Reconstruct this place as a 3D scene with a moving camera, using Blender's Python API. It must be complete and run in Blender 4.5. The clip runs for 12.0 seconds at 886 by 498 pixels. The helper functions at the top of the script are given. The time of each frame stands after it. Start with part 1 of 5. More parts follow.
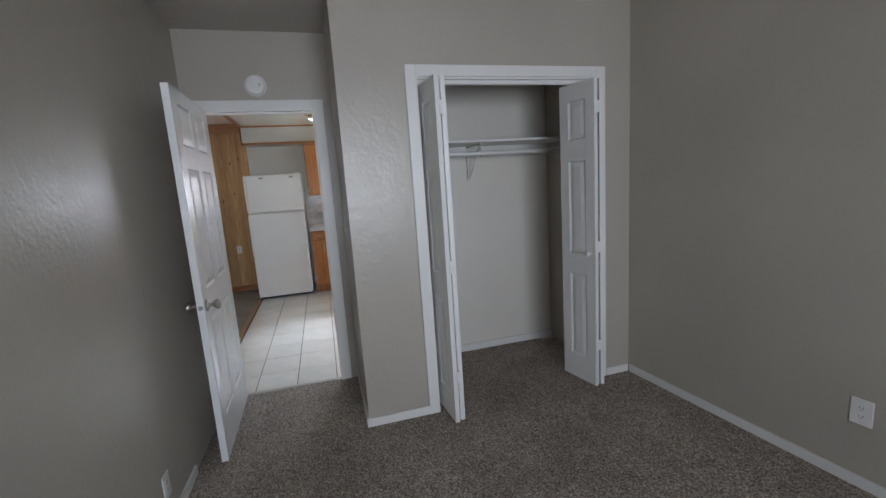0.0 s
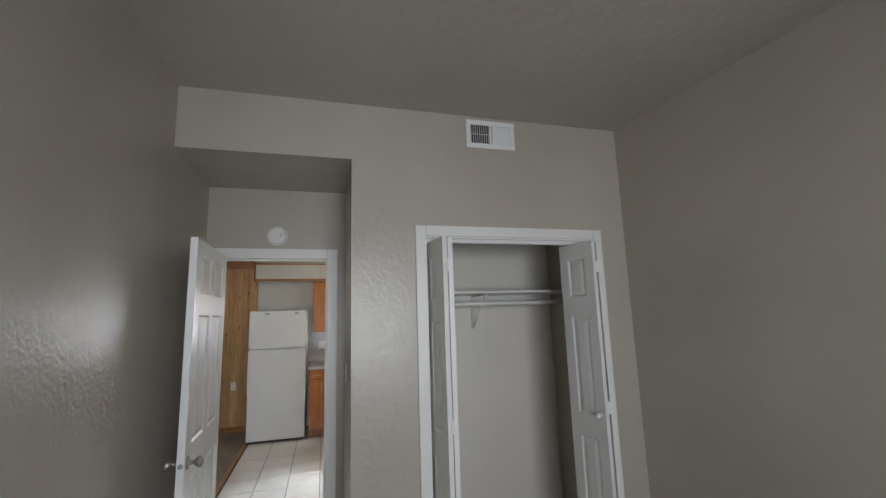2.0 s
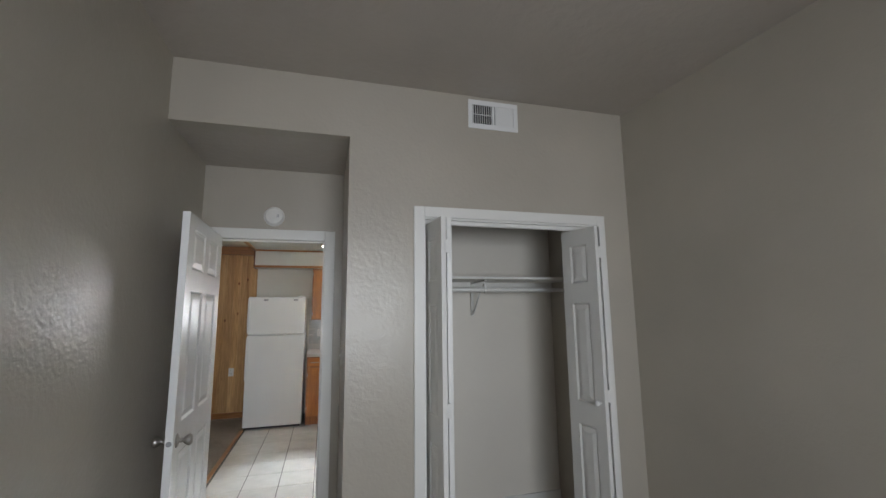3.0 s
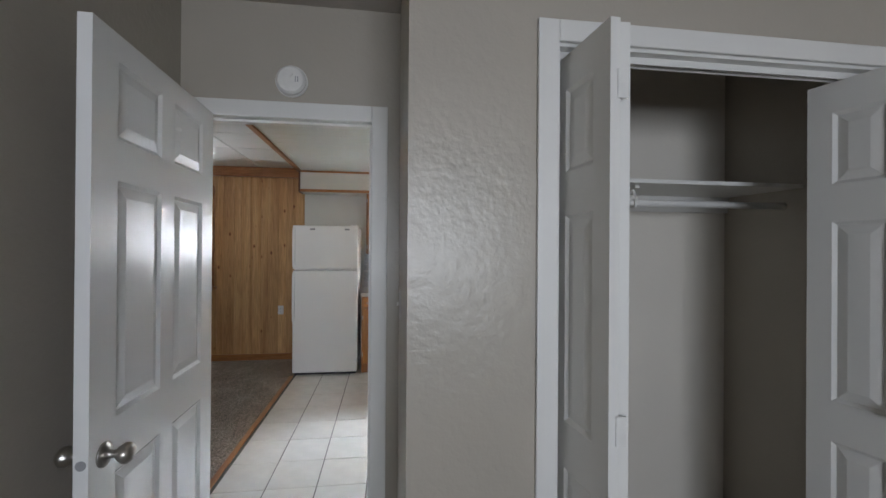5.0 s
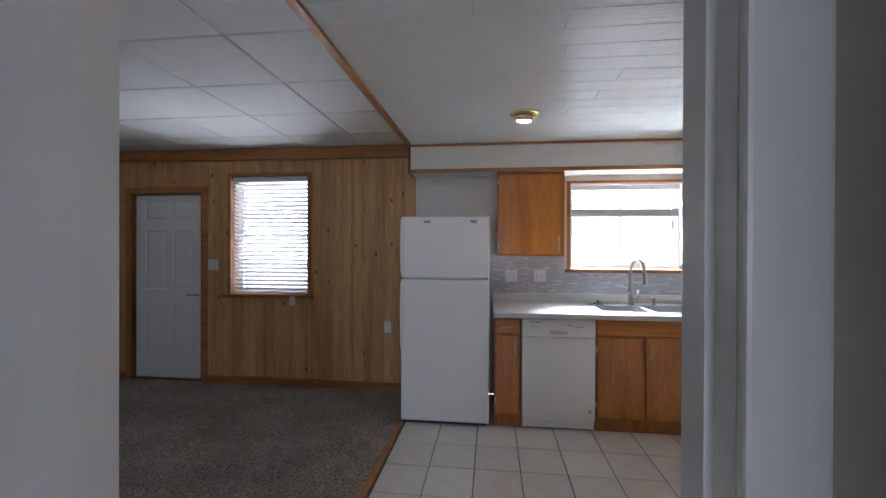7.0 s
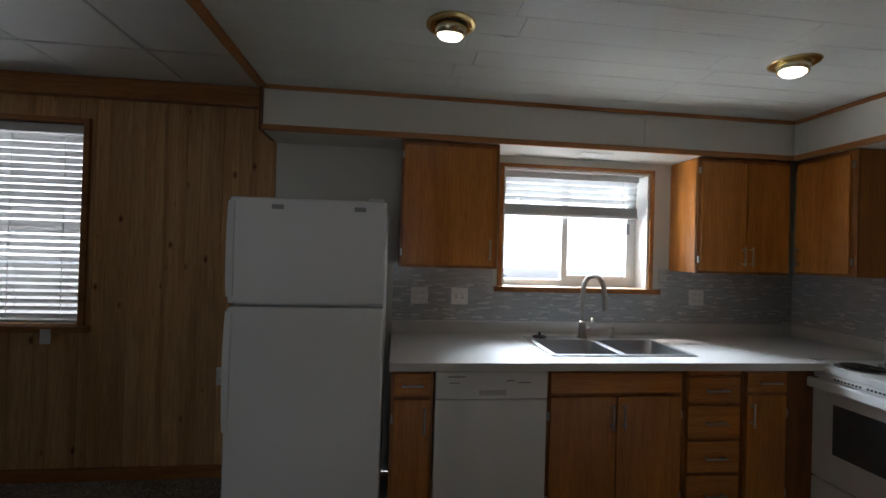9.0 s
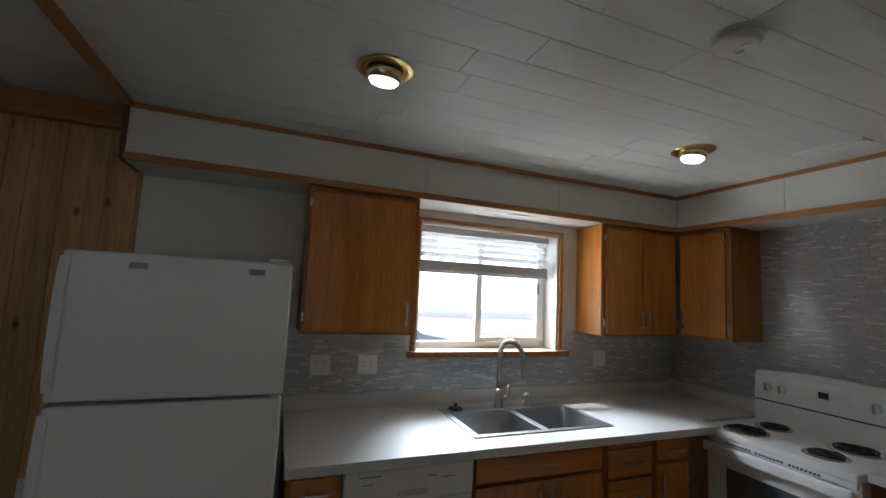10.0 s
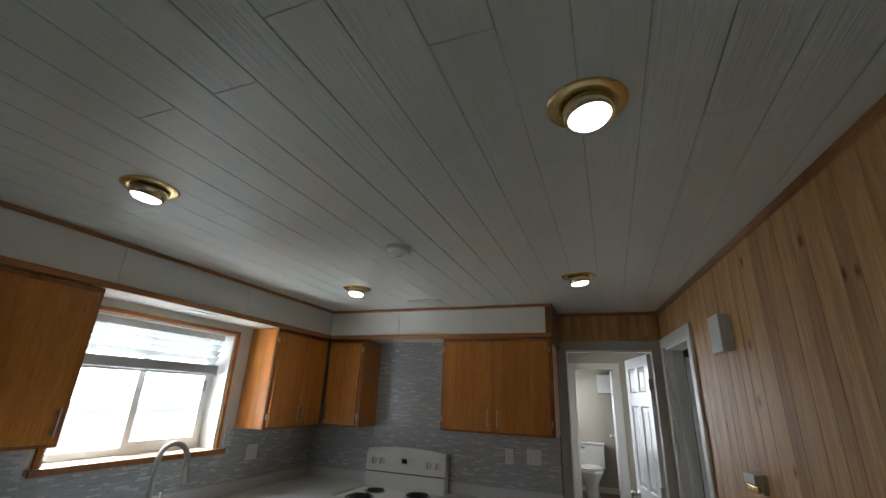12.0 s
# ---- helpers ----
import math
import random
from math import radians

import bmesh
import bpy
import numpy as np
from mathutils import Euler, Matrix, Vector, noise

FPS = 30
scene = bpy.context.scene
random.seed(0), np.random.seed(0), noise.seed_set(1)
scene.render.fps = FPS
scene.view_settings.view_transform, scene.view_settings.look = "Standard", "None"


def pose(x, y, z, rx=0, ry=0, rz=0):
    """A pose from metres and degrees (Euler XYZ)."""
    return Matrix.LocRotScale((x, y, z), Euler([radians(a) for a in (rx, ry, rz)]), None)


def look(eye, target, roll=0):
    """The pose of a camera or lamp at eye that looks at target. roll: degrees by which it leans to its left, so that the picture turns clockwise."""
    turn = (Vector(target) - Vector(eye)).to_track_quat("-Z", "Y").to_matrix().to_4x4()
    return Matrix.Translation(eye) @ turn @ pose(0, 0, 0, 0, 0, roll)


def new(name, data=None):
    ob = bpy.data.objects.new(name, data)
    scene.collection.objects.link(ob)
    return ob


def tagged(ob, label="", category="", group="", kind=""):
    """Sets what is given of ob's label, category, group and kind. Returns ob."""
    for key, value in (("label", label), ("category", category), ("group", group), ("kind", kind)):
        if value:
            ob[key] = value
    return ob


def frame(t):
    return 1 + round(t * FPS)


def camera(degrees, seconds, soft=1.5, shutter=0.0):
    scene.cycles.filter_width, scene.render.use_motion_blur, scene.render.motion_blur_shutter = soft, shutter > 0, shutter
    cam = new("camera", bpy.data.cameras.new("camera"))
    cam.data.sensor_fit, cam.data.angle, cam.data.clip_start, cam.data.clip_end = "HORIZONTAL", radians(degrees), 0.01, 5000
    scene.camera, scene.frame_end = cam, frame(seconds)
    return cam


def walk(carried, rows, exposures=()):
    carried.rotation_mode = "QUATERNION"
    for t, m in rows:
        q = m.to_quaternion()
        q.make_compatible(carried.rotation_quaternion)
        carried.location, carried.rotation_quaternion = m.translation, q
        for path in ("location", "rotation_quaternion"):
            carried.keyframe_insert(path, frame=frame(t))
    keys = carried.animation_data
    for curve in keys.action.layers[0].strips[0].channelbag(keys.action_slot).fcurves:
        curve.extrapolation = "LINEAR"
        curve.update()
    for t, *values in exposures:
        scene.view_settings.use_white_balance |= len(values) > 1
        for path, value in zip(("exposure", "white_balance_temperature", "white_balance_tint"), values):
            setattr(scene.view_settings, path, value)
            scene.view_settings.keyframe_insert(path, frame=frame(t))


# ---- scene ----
cam = camera(93.3, 12.0)
PATH = [
    (0, (0.808, 1.328, 1.477), (1.343, 3.229, 1.159), -3.8),
    (0.5, (0.795, 1.302, 1.505), (1.309, 3.232, 1.419), -3.2),
    (1, (0.791, 1.294, 1.559), (1.315, 3.219, 1.7), -2.8),
    (1.5, (0.816, 1.298, 1.571), (1.354, 3.202, 1.865), -2.1),
    (2, (0.801, 1.298, 1.59), (1.346, 3.197, 1.902), -1.8),
    (2.5, (0.805, 1.285, 1.566), (1.344, 3.183, 1.896), -1.0),
    (4.5, (0.991, 2.211, 1.421), (1.506, 4.143, 1.437), 0.3),
    (5, (0.891, 2.579, 1.447), (1.162, 4.56, 1.453), 0.4),
    (5.5, (0.748, 2.925, 1.466), (0.855, 4.922, 1.468), 0.2),
    (6, (0.714, 3.302, 1.445), (0.696, 5.302, 1.448), 0.2),
    (6.5, (0.632, 3.707, 1.455), (0.398, 5.693, 1.448), 0.2),
    (8.5, (0.565, 5.187, 1.479), (0.405, 7.18, 1.48), 1.0),
    (9, (0.625, 5.476, 1.486), (0.844, 7.463, 1.502), 1.7),
    (9.5, (0.651, 5.728, 1.545), (1.008, 7.695, 1.574), 2.1),
    (10, (0.523, 5.763, 1.634), (1.241, 7.618, 1.845), 2.8),
    (10.5, (0.315, 5.713, 1.692), (1.677, 7.127, 2.077), 2.0),
    (11, (0.148, 5.58, 1.729), (1.692, 6.716, 2.298), 2.2),
    (11.5, (-0.021, 5.546, 1.723), (1.645, 6.441, 2.373), 2.4),
    (12, (-0.158, 5.548, 1.693), (1.597, 6.24, 2.359), 2.4),
]
EXPOSURES = [(0.0, 1.36, 6250, 14), (1.0, 1.4, 6500, 12), (2.5, 1.4, 6700, 12), (4.5, 1.33, 6450, 13), (5.5, 1.3, 6400, 15), (6.5, 1.25, 5850, 19),
             (8.4, -0.6, 6350, 14), (9.5, -0.75, 6450, 13), (11.0, -0.4, 6400, 10), (12.0, -0.35, 6350, 9)]
walk(cam, [(t, look(eye, target, roll)) for t, eye, target, roll in PATH], EXPOSURES)

# world and daylight
world = bpy.data.worlds.new("world")
scene.world = world
world.use_nodes = True
wn = world.node_tree
sky = wn.nodes.new("ShaderNodeTexSky")
sky.sky_type, sky.sun_disc = "NISHITA", False
sky.sun_elevation, sky.sun_rotation = radians(57.7), radians(-39)
wn.links.new(sky.outputs[0], wn.nodes["Background"].inputs[0])
wn.nodes["Background"].inputs[1].default_value = 0.15


def lamp(name, kind, energy, m, colour=(1, 1, 1), **settings):
    data = bpy.data.lights.new(name, kind)
    data.energy, data.color = energy, colour
    if kind == "AREA":
        data.shape, data.size, data.size_y = "RECTANGLE", settings["size"], settings["size_y"]
        data.spread = radians(settings.get("spread", 180))
    if kind == "SUN":
        data.angle = settings["angle"]
    ob = new(name, data)
    ob.matrix_world = m
    return ob


lamp("sun", "SUN", 5.0, look((-4.0, 15.0, 15.0), (1.5, 8.3, 1.3)), (1, 0.96, 0.9), angle=radians(0.6))
lamp("kitchen_window_daylight", "AREA", 520, look((1.9, 9.75, 2.6), (1.8, 6.0, 0.7)), (0.76, 0.89, 1), size=1.3, size_y=0.7)
lamp("kitchen_window_yard_light", "AREA", 130, look((0.9, 9.3, 0.7), (3.3, 6.5, 2.2)), (0.9, 0.95, 1), size=1.2, size_y=0.7)
lamp("living_window_yard_light", "AREA", 42, look((-1.76, 9.1, 0.55), (-1.6, 7.2, 2.5)), (0.88, 0.95, 1), size=1.1, size_y=0.8)
# Added fill from the unseen front side, to brighten the living room.
lamp("living_front_fill_light", "AREA", 4, look((-2.25, 1.95, 1.55), (-1.6, 6.0, 1.2)), (0.88, 0.95, 1), size=1.5, size_y=1.1)
lamp("bedroom_window_daylight", "AREA", 13, look((1.35, -0.72, 1.5), (1.35, 3.0, 1.25)), (0.84, 0.92, 1), size=1.5, size_y=1.15, spread=110)


# materials
def nodes_of(name):
    m = bpy.data.materials.new(name)
    m.use_nodes = True
    return m, m.node_tree, m.node_tree.nodes["Principled BSDF"]


def ramp(nt, source, stops):
    r = nt.nodes.new("ShaderNodeValToRGB")
    while len(r.color_ramp.elements) < len(stops):
        r.color_ramp.elements.new(0.5)
    for e, (p, c) in zip(r.color_ramp.elements, stops):
        e.position, e.color = p, (*c, 1)
    nt.links.new(source, r.inputs[0])
    return r.outputs[0]


def texture(nt, scale, stretch=(1, 1, 1), detail=4, distort=0.0, kind="ShaderNodeTexNoise", offset=None):
    co = nt.nodes.new("ShaderNodeTexCoord")
    mp = nt.nodes.new("ShaderNodeMapping")
    mp.inputs["Scale"].default_value = stretch
    nt.links.new(co.outputs["Object"], mp.inputs[0])
    if offset is not None:
        nt.links.new(offset, mp.inputs["Location"])
    t = nt.nodes.new(kind)
    t.inputs["Scale"].default_value = scale
    if kind == "ShaderNodeTexNoise":
        t.inputs["Detail"].default_value, t.inputs["Distortion"].default_value = detail, distort
    nt.links.new(mp.outputs[0], t.inputs[0])
    return t


def bump(nt, bsdf, source, strength, distance=0.002, before=None):
    b = nt.nodes.new("ShaderNodeBump")
    b.inputs["Strength"].default_value, b.inputs["Distance"].default_value = strength, distance
    nt.links.new(source, b.inputs["Height"])
    if before is not None:
        nt.links.new(before, b.inputs["Normal"])
    nt.links.new(b.outputs[0], bsdf.inputs["Normal"])
    return b.outputs[0]


def island_offset(nt):
    oi = nt.nodes.new("ShaderNodeObjectInfo")
    ge = nt.nodes.new("ShaderNodeNewGeometry")
    add = nt.nodes.new("ShaderNodeMath")
    nt.links.new(oi.outputs["Random"], add.inputs[0])
    nt.links.new(ge.outputs["Random Per Island"], add.inputs[1])
    mul = nt.nodes.new("ShaderNodeMath")
    mul.operation = "MULTIPLY"
    mul.inputs[1].default_value = 37.0
    nt.links.new(add.outputs[0], mul.inputs[0])
    return add.outputs[0], mul.outputs[0]


def paint(name, colour, rough=0.4, grain=60, strength=0.25, distance=0.002, vary=0.06):
    m, nt, b = nodes_of(name)
    big = texture(nt, 1.3, detail=3)
    nt.links.new(ramp(nt, big.outputs[0], [(0.3, [c * (1 - vary) for c in colour]), (0.7, [c * (1 + vary) for c in colour])]), b.inputs["Base Color"])
    fine = texture(nt, grain, detail=2)
    mid = texture(nt, grain * 0.3, detail=2, distort=0.6)
    first = bump(nt, b, fine.outputs[0], strength, distance)
    bump(nt, b, mid.outputs[0], strength * 0.7, distance * 2, first)
    rr = nt.nodes.new("ShaderNodeMapRange")
    rr.inputs[3].default_value, rr.inputs[4].default_value = rough - 0.06, rough + 0.06
    nt.links.new(mid.outputs[0], rr.inputs[0])
    nt.links.new(rr.outputs[0], b.inputs["Roughness"])
    return m


def plain(name, colour, rough=0.5, metal=0.0, vary=0.05, scale=25):
    m, nt, b = nodes_of(name)
    t = texture(nt, scale, detail=3)
    nt.links.new(ramp(nt, t.outputs[0], [(0.3, [c * (1 - vary) for c in colour]), (0.7, [min(1, c * (1 + vary)) for c in colour])]), b.inputs["Base Color"])
    b.inputs["Roughness"].default_value, b.inputs["Metallic"].default_value = rough, metal
    return m


def carpet_material(name, dark, light):
    """Cut pile: small tufts that differ in tone, brushed into clumps, with broad tracks where it was walked on."""
    m, nt, b = nodes_of(name)
    warp = texture(nt, 35, detail=2)
    tuft = texture(nt, 150, kind="ShaderNodeTexVoronoi")
    fine = texture(nt, 115, detail=5, distort=1.0)
    clump = texture(nt, 38, (1, 0.6, 1), detail=4, distort=1.5)
    big = texture(nt, 2.2, detail=2)
    tone = nt.nodes.new("ShaderNodeSeparateColor")
    nt.links.new(tuft.outputs["Color"], tone.inputs[0])
    out = ramp(nt, fine.outputs[0], [(0.34, dark), (0.5, [(p + q) / 2 for p, q in zip(dark, light)]), (0.66, light)])
    for source, stops in ((tone.outputs[0], [(0.0, (0.6, 0.6, 0.6)), (1.0, (1.3, 1.3, 1.3))]),
                          (clump.outputs[0], [(0.36, (0.80, 0.795, 0.79)), (0.64, (1.18, 1.18, 1.18))]),
                          (big.outputs[0], [(0.35, (0.85, 0.85, 0.85)), (0.65, (1.1, 1.1, 1.1))])):
        mix = nt.nodes.new("ShaderNodeMix")
        mix.data_type, mix.blend_type = "RGBA", "MULTIPLY"
        mix.inputs[0].default_value = 1
        nt.links.new(out, mix.inputs[6]), nt.links.new(ramp(nt, source, stops), mix.inputs[7])
        out = mix.outputs[2]
    nt.links.new(out, b.inputs["Base Color"])
    b.inputs["Roughness"].default_value = 0.95
    b.inputs["Specular IOR Level"].default_value = 0.1
    first = bump(nt, b, tuft.outputs["Distance"], 0.8, 0.006)
    second = bump(nt, b, clump.outputs[0], 0.8, 0.014, first)
    bump(nt, b, warp.outputs[0], 0.5, 0.01, second)
    return m


def wood(name, dark, mid, light, along="Z", rough=0.35, scale=9, knots=False):
    """Grain that runs along one axis; every piece has its own offset and tone."""
    m, nt, b = nodes_of(name)
    rnd, off = island_offset(nt)
    stretch = {"X": (0.06, 1, 1), "Y": (1, 0.06, 1), "Z": (1, 1, 0.06)}[along]
    comb = nt.nodes.new("ShaderNodeCombineXYZ")
    for i in range(3):
        nt.links.new(off, comb.inputs[i])
    broad = texture(nt, scale, stretch, detail=5, distort=1.2, offset=comb.outputs[0])
    fine = texture(nt, scale * 14, stretch, detail=3, offset=comb.outputs[0])
    col = ramp(nt, broad.outputs[0], [(0.32, dark), (0.5, mid), (0.7, light)])
    streak = ramp(nt, fine.outputs[0], [(0.35, (0.8, 0.77, 0.74)), (0.6, (1.04, 1.04, 1.04))])
    mix = nt.nodes.new("ShaderNodeMix")
    mix.data_type, mix.blend_type = "RGBA", "MULTIPLY"
    mix.inputs[0].default_value = 1
    nt.links.new(col, mix.inputs[6]), nt.links.new(streak, mix.inputs[7])
    hsv = nt.nodes.new("ShaderNodeHueSaturation")
    rng = nt.nodes.new("ShaderNodeMapRange")
    rng.inputs[2].default_value, rng.inputs[3].default_value, rng.inputs[4].default_value = 2, 0.84, 1.14
    nt.links.new(rnd, rng.inputs[0])
    nt.links.new(rng.outputs[0], hsv.inputs["Value"])
    nt.links.new(mix.outputs[2], hsv.inputs["Color"])
    out = hsv.outputs[0]
    if knots:
        v = texture(nt, 7.5, {"X": (0.55, 1, 1), "Y": (1, 0.55, 1), "Z": (1, 1, 0.55)}[along], kind="ShaderNodeTexVoronoi", offset=comb.outputs[0])
        k = ramp(nt, v.outputs["Distance"], [(0.05, (0.26, 0.14, 0.065)), (0.085, (0.66, 0.5, 0.36)), (0.14, (1, 1, 1))])
        mk = nt.nodes.new("ShaderNodeMix")
        mk.data_type, mk.blend_type = "RGBA", "MULTIPLY"
        mk.inputs[0].default_value = 1
        nt.links.new(out, mk.inputs[6]), nt.links.new(k, mk.inputs[7])
        out = mk.outputs[2]
    nt.links.new(out, b.inputs["Base Color"])
    b.inputs["Roughness"].default_value = rough
    bump(nt, b, fine.outputs[0], 0.15, 0.001)
    return m


def pieces_material(name, stops, rough, scale=20, mottle=0.06):
    m, nt, b = nodes_of(name)
    rnd, off = island_offset(nt)
    fr = nt.nodes.new("ShaderNodeMath")
    fr.operation = "FRACT"
    nt.links.new(off, fr.inputs[0])
    c1 = ramp(nt, fr.outputs[0], stops)
    t = texture(nt, scale, detail=4)
    c2 = ramp(nt, t.outputs[0], [(0.3, (1 - mottle,) * 3), (0.7, (1 + mottle,) * 3)])
    mix = nt.nodes.new("ShaderNodeMix")
    mix.data_type, mix.blend_type = "RGBA", "MULTIPLY"
    mix.inputs[0].default_value = 1
    nt.links.new(c1, mix.inputs[6]), nt.links.new(c2, mix.inputs[7])
    nt.links.new(mix.outputs[2], b.inputs["Base Color"])
    b.inputs["Roughness"].default_value = rough
    bump(nt, b, t.outputs[0], 0.06, 0.001)
    return m


GREIGE = paint("greige_wall_paint", (0.42, 0.383, 0.324), 0.34, 55, 0.42, 0.003)
CEILING = paint("greige_ceiling_paint", (0.45, 0.405, 0.36), 0.40, 20, 0.85, 0.006)
WHITE_PAINT = paint("white_gloss_paint", (0.78, 0.78, 0.77), 0.24, 45, 0.05, 0.001, 0.02)
WHITE_TRIM = paint("white_trim_paint", (0.72, 0.71, 0.68), 0.38, 40, 0.08, 0.001, 0.03)
CREAM = paint("cream_panel_paint", (0.66, 0.65, 0.60), 0.5, 80, 0.08, 0.001, 0.03)
LINER = paint("off_white_wall_paint", (0.62, 0.61, 0.56), 0.55, 40, 0.15, 0.001, 0.04)
CLOSET = paint("pale_closet_paint", (0.70, 0.66, 0.59), 0.45, 50, 0.35, 0.002, 0.04)
CARPET = carpet_material("brown_grey_carpet", (0.12, 0.10, 0.084), (0.60, 0.52, 0.445))
PINE_Z = wood("knotty_pine", (0.45, 0.23, 0.076), (0.59, 0.328, 0.128), (0.68, 0.415, 0.183), "Z", 0.52, 7, True)
OAK_Z = wood("golden_oak", (0.39, 0.134, 0.020), (0.48, 0.177, 0.030), (0.55, 0.22, 0.045), "Z", 0.3, 10)
OAK_X = wood("golden_oak_across", (0.39, 0.134, 0.020), (0.48, 0.177, 0.030), (0.55, 0.22, 0.045), "X", 0.3, 10)
DARK_OAK = wood("brown_oak_frame", (0.14, 0.05, 0.014), (0.19, 0.07, 0.02), (0.24, 0.095, 0.03), "Z", 0.38, 12)
FRAME_OAK = wood("orange_brown_oak_frame", (0.22, 0.075, 0.014), (0.29, 0.105, 0.02), (0.35, 0.135, 0.03), "Z", 0.34, 12)
TRIM_X = wood("orange_pine_trim", (0.30, 0.11, 0.026), (0.39, 0.16, 0.042), (0.45, 0.20, 0.06), "X", 0.36, 10)
TRIM_Y = wood("orange_pine_trim_lengthwise", (0.30, 0.11, 0.026), (0.39, 0.16, 0.042), (0.45, 0.20, 0.06), "Y", 0.36, 10)
# Paled so that the sill's sunlit top is in its colour.
SILL = wood("sunlit_varnished_pine", (0.42, 0.31, 0.21), (0.52, 0.40, 0.29), (0.60, 0.48, 0.36), "X", 0.3, 8)
APPLIANCE = paint("white_appliance_enamel", (0.74, 0.74, 0.73), 0.32, 260, 0.10, 0.0006, 0.012)
PLASTIC = plain("white_plastic", (0.72, 0.71, 0.68), 0.4)
GREY_PLASTIC = plain("grey_plastic", (0.30, 0.30, 0.31), 0.45)
BLACK = plain("black_plastic", (0.018, 0.018, 0.02), 0.4)
GASKET = plain("dark_rubber_gasket", (0.05, 0.05, 0.05), 0.7)
COUNTER = plain("speckled_laminate", (0.60, 0.585, 0.56), 0.3, 0, 0.09, 220)
NICKEL = plain("brushed_nickel", (0.44, 0.42, 0.39), 0.28, 1.0)
STEEL = plain("stainless_steel", (0.40, 0.41, 0.42), 0.34, 1.0, 0.06, 60)
CHROME = plain("chrome", (0.75, 0.75, 0.76), 0.1, 1.0)
BRASS = plain("polished_brass", (0.82, 0.64, 0.30), 0.26, 1.0)
PALE_BRASS = plain("pale_eyeball_brass", (0.80, 0.70, 0.48), 0.24, 1.0)
IRON = plain("dark_coil_iron", (0.03, 0.028, 0.027), 0.55, 0.4)
SLAT = plain("white_blind_slat", (0.64, 0.64, 0.625), 0.45)
# thin vinyl slats let some daylight through
slat_nt = SLAT.node_tree
through_slat = slat_nt.nodes.new("ShaderNodeBsdfTranslucent")
through_slat.inputs[0].default_value = (0.8, 0.8, 0.78, 1)
slat_mix = slat_nt.nodes.new("ShaderNodeMixShader")
slat_mix.inputs[0].default_value = 0.05
slat_nt.links.new(slat_nt.nodes["Principled BSDF"].outputs[0], slat_mix.inputs[1])
slat_nt.links.new(through_slat.outputs[0], slat_mix.inputs[2])
slat_nt.links.new(slat_mix.outputs[0], slat_nt.nodes["Material Output"].inputs[0])
GROUT = plain("grey_grout", (0.13, 0.12, 0.11), 0.9, 0, 0.15, 60)
MOSAIC_BED = plain("pale_mosaic_grout", (0.52, 0.52, 0.51), 0.8)
TILE = pieces_material("ivory_floor_tile", [(0, (0.69, 0.665, 0.62)), (0.5, (0.75, 0.725, 0.68)), (1, (0.72, 0.69, 0.64))], 0.2, 9, 0.05)
MOSAIC = pieces_material("glass_and_stone_mosaic", [(0, (0.40, 0.41, 0.42)), (0.5, (0.45, 0.46, 0.465)), (0.86, (0.49, 0.49, 0.49)), (0.92, (0.66, 0.66, 0.65))], 0.14, 120, 0.08)
CERAMIC = plain("white_ceramic", (0.80, 0.80, 0.78), 0.12)
CONCRETE = plain("pale_concrete", (0.68, 0.68, 0.67), 0.9, 0, 0.15, 3)
STUCCO = plain("pale_stucco", (0.66, 0.66, 0.64), 0.9, 0, 0.08, 5)
CAR_BLUE = plain("blue_grey_car_paint", (0.46, 0.62, 0.74), 0.3)
SHINGLE = plain("grey_shingle", (0.16, 0.16, 0.17), 0.9, 0, 0.2, 8)
VINYL = wood("brown_vinyl_plank", (0.12, 0.075, 0.045), (0.18, 0.115, 0.07), (0.24, 0.16, 0.1), "X", 0.45, 8)


def plank_ceiling_material():
    m, nt, b = nodes_of("white_woodgrain_planks")
    rnd, off = island_offset(nt)
    comb = nt.nodes.new("ShaderNodeCombineXYZ")
    for i in range(3):
        nt.links.new(off, comb.inputs[i])
    grain = texture(nt, 42, (0.04, 1, 1), detail=3, distort=2.2, offset=comb.outputs[0])
    fine = texture(nt, 230, (0.04, 1, 1), detail=2, offset=comb.outputs[0])
    broad = texture(nt, 1.4, detail=3)
    nt.links.new(ramp(nt, broad.outputs[0], [(0.3, (0.60, 0.62, 0.575)), (0.7, (0.66, 0.68, 0.635))]), b.inputs["Base Color"])
    b.inputs["Roughness"].default_value = 0.29
    first = bump(nt, b, grain.outputs[0], 0.9, 0.004)
    bump(nt, b, fine.outputs[0], 0.5, 0.0012, first)
    return m


PLANKS = plank_ceiling_material()
CEILING_TILE = paint("white_ceiling_tile", (0.66, 0.66, 0.63), 0.7, 120, 0.3, 0.002, 0.03)


def glass_material():
    m, nt, b = nodes_of("window_glass")
    b.inputs["Transmission Weight"].default_value = 1
    b.inputs["Roughness"].default_value = 0.0
    b.inputs["IOR"].default_value = 1.45
    return m


GLASS = glass_material()


def glow(name, colour, strength):
    m, nt, b = nodes_of(name)
    b.inputs["Emission Color"].default_value = (*colour, 1)
    b.inputs["Emission Strength"].default_value = strength
    return m


BULB = glow("lit_bulb", (1, 0.93, 0.78), 10)
# Base lifted to grey-blue so the oven glass carries a painted reflection.
OVEN_GLASS = plain("reflection_grey_oven_glass", (0.10, 0.106, 0.115), 0.18)
MID_GREY = plain("mid_grey_plastic", (0.48, 0.48, 0.48), 0.4)
DISPLAY = plain("dark_display", (0.01, 0.012, 0.012), 0.12)


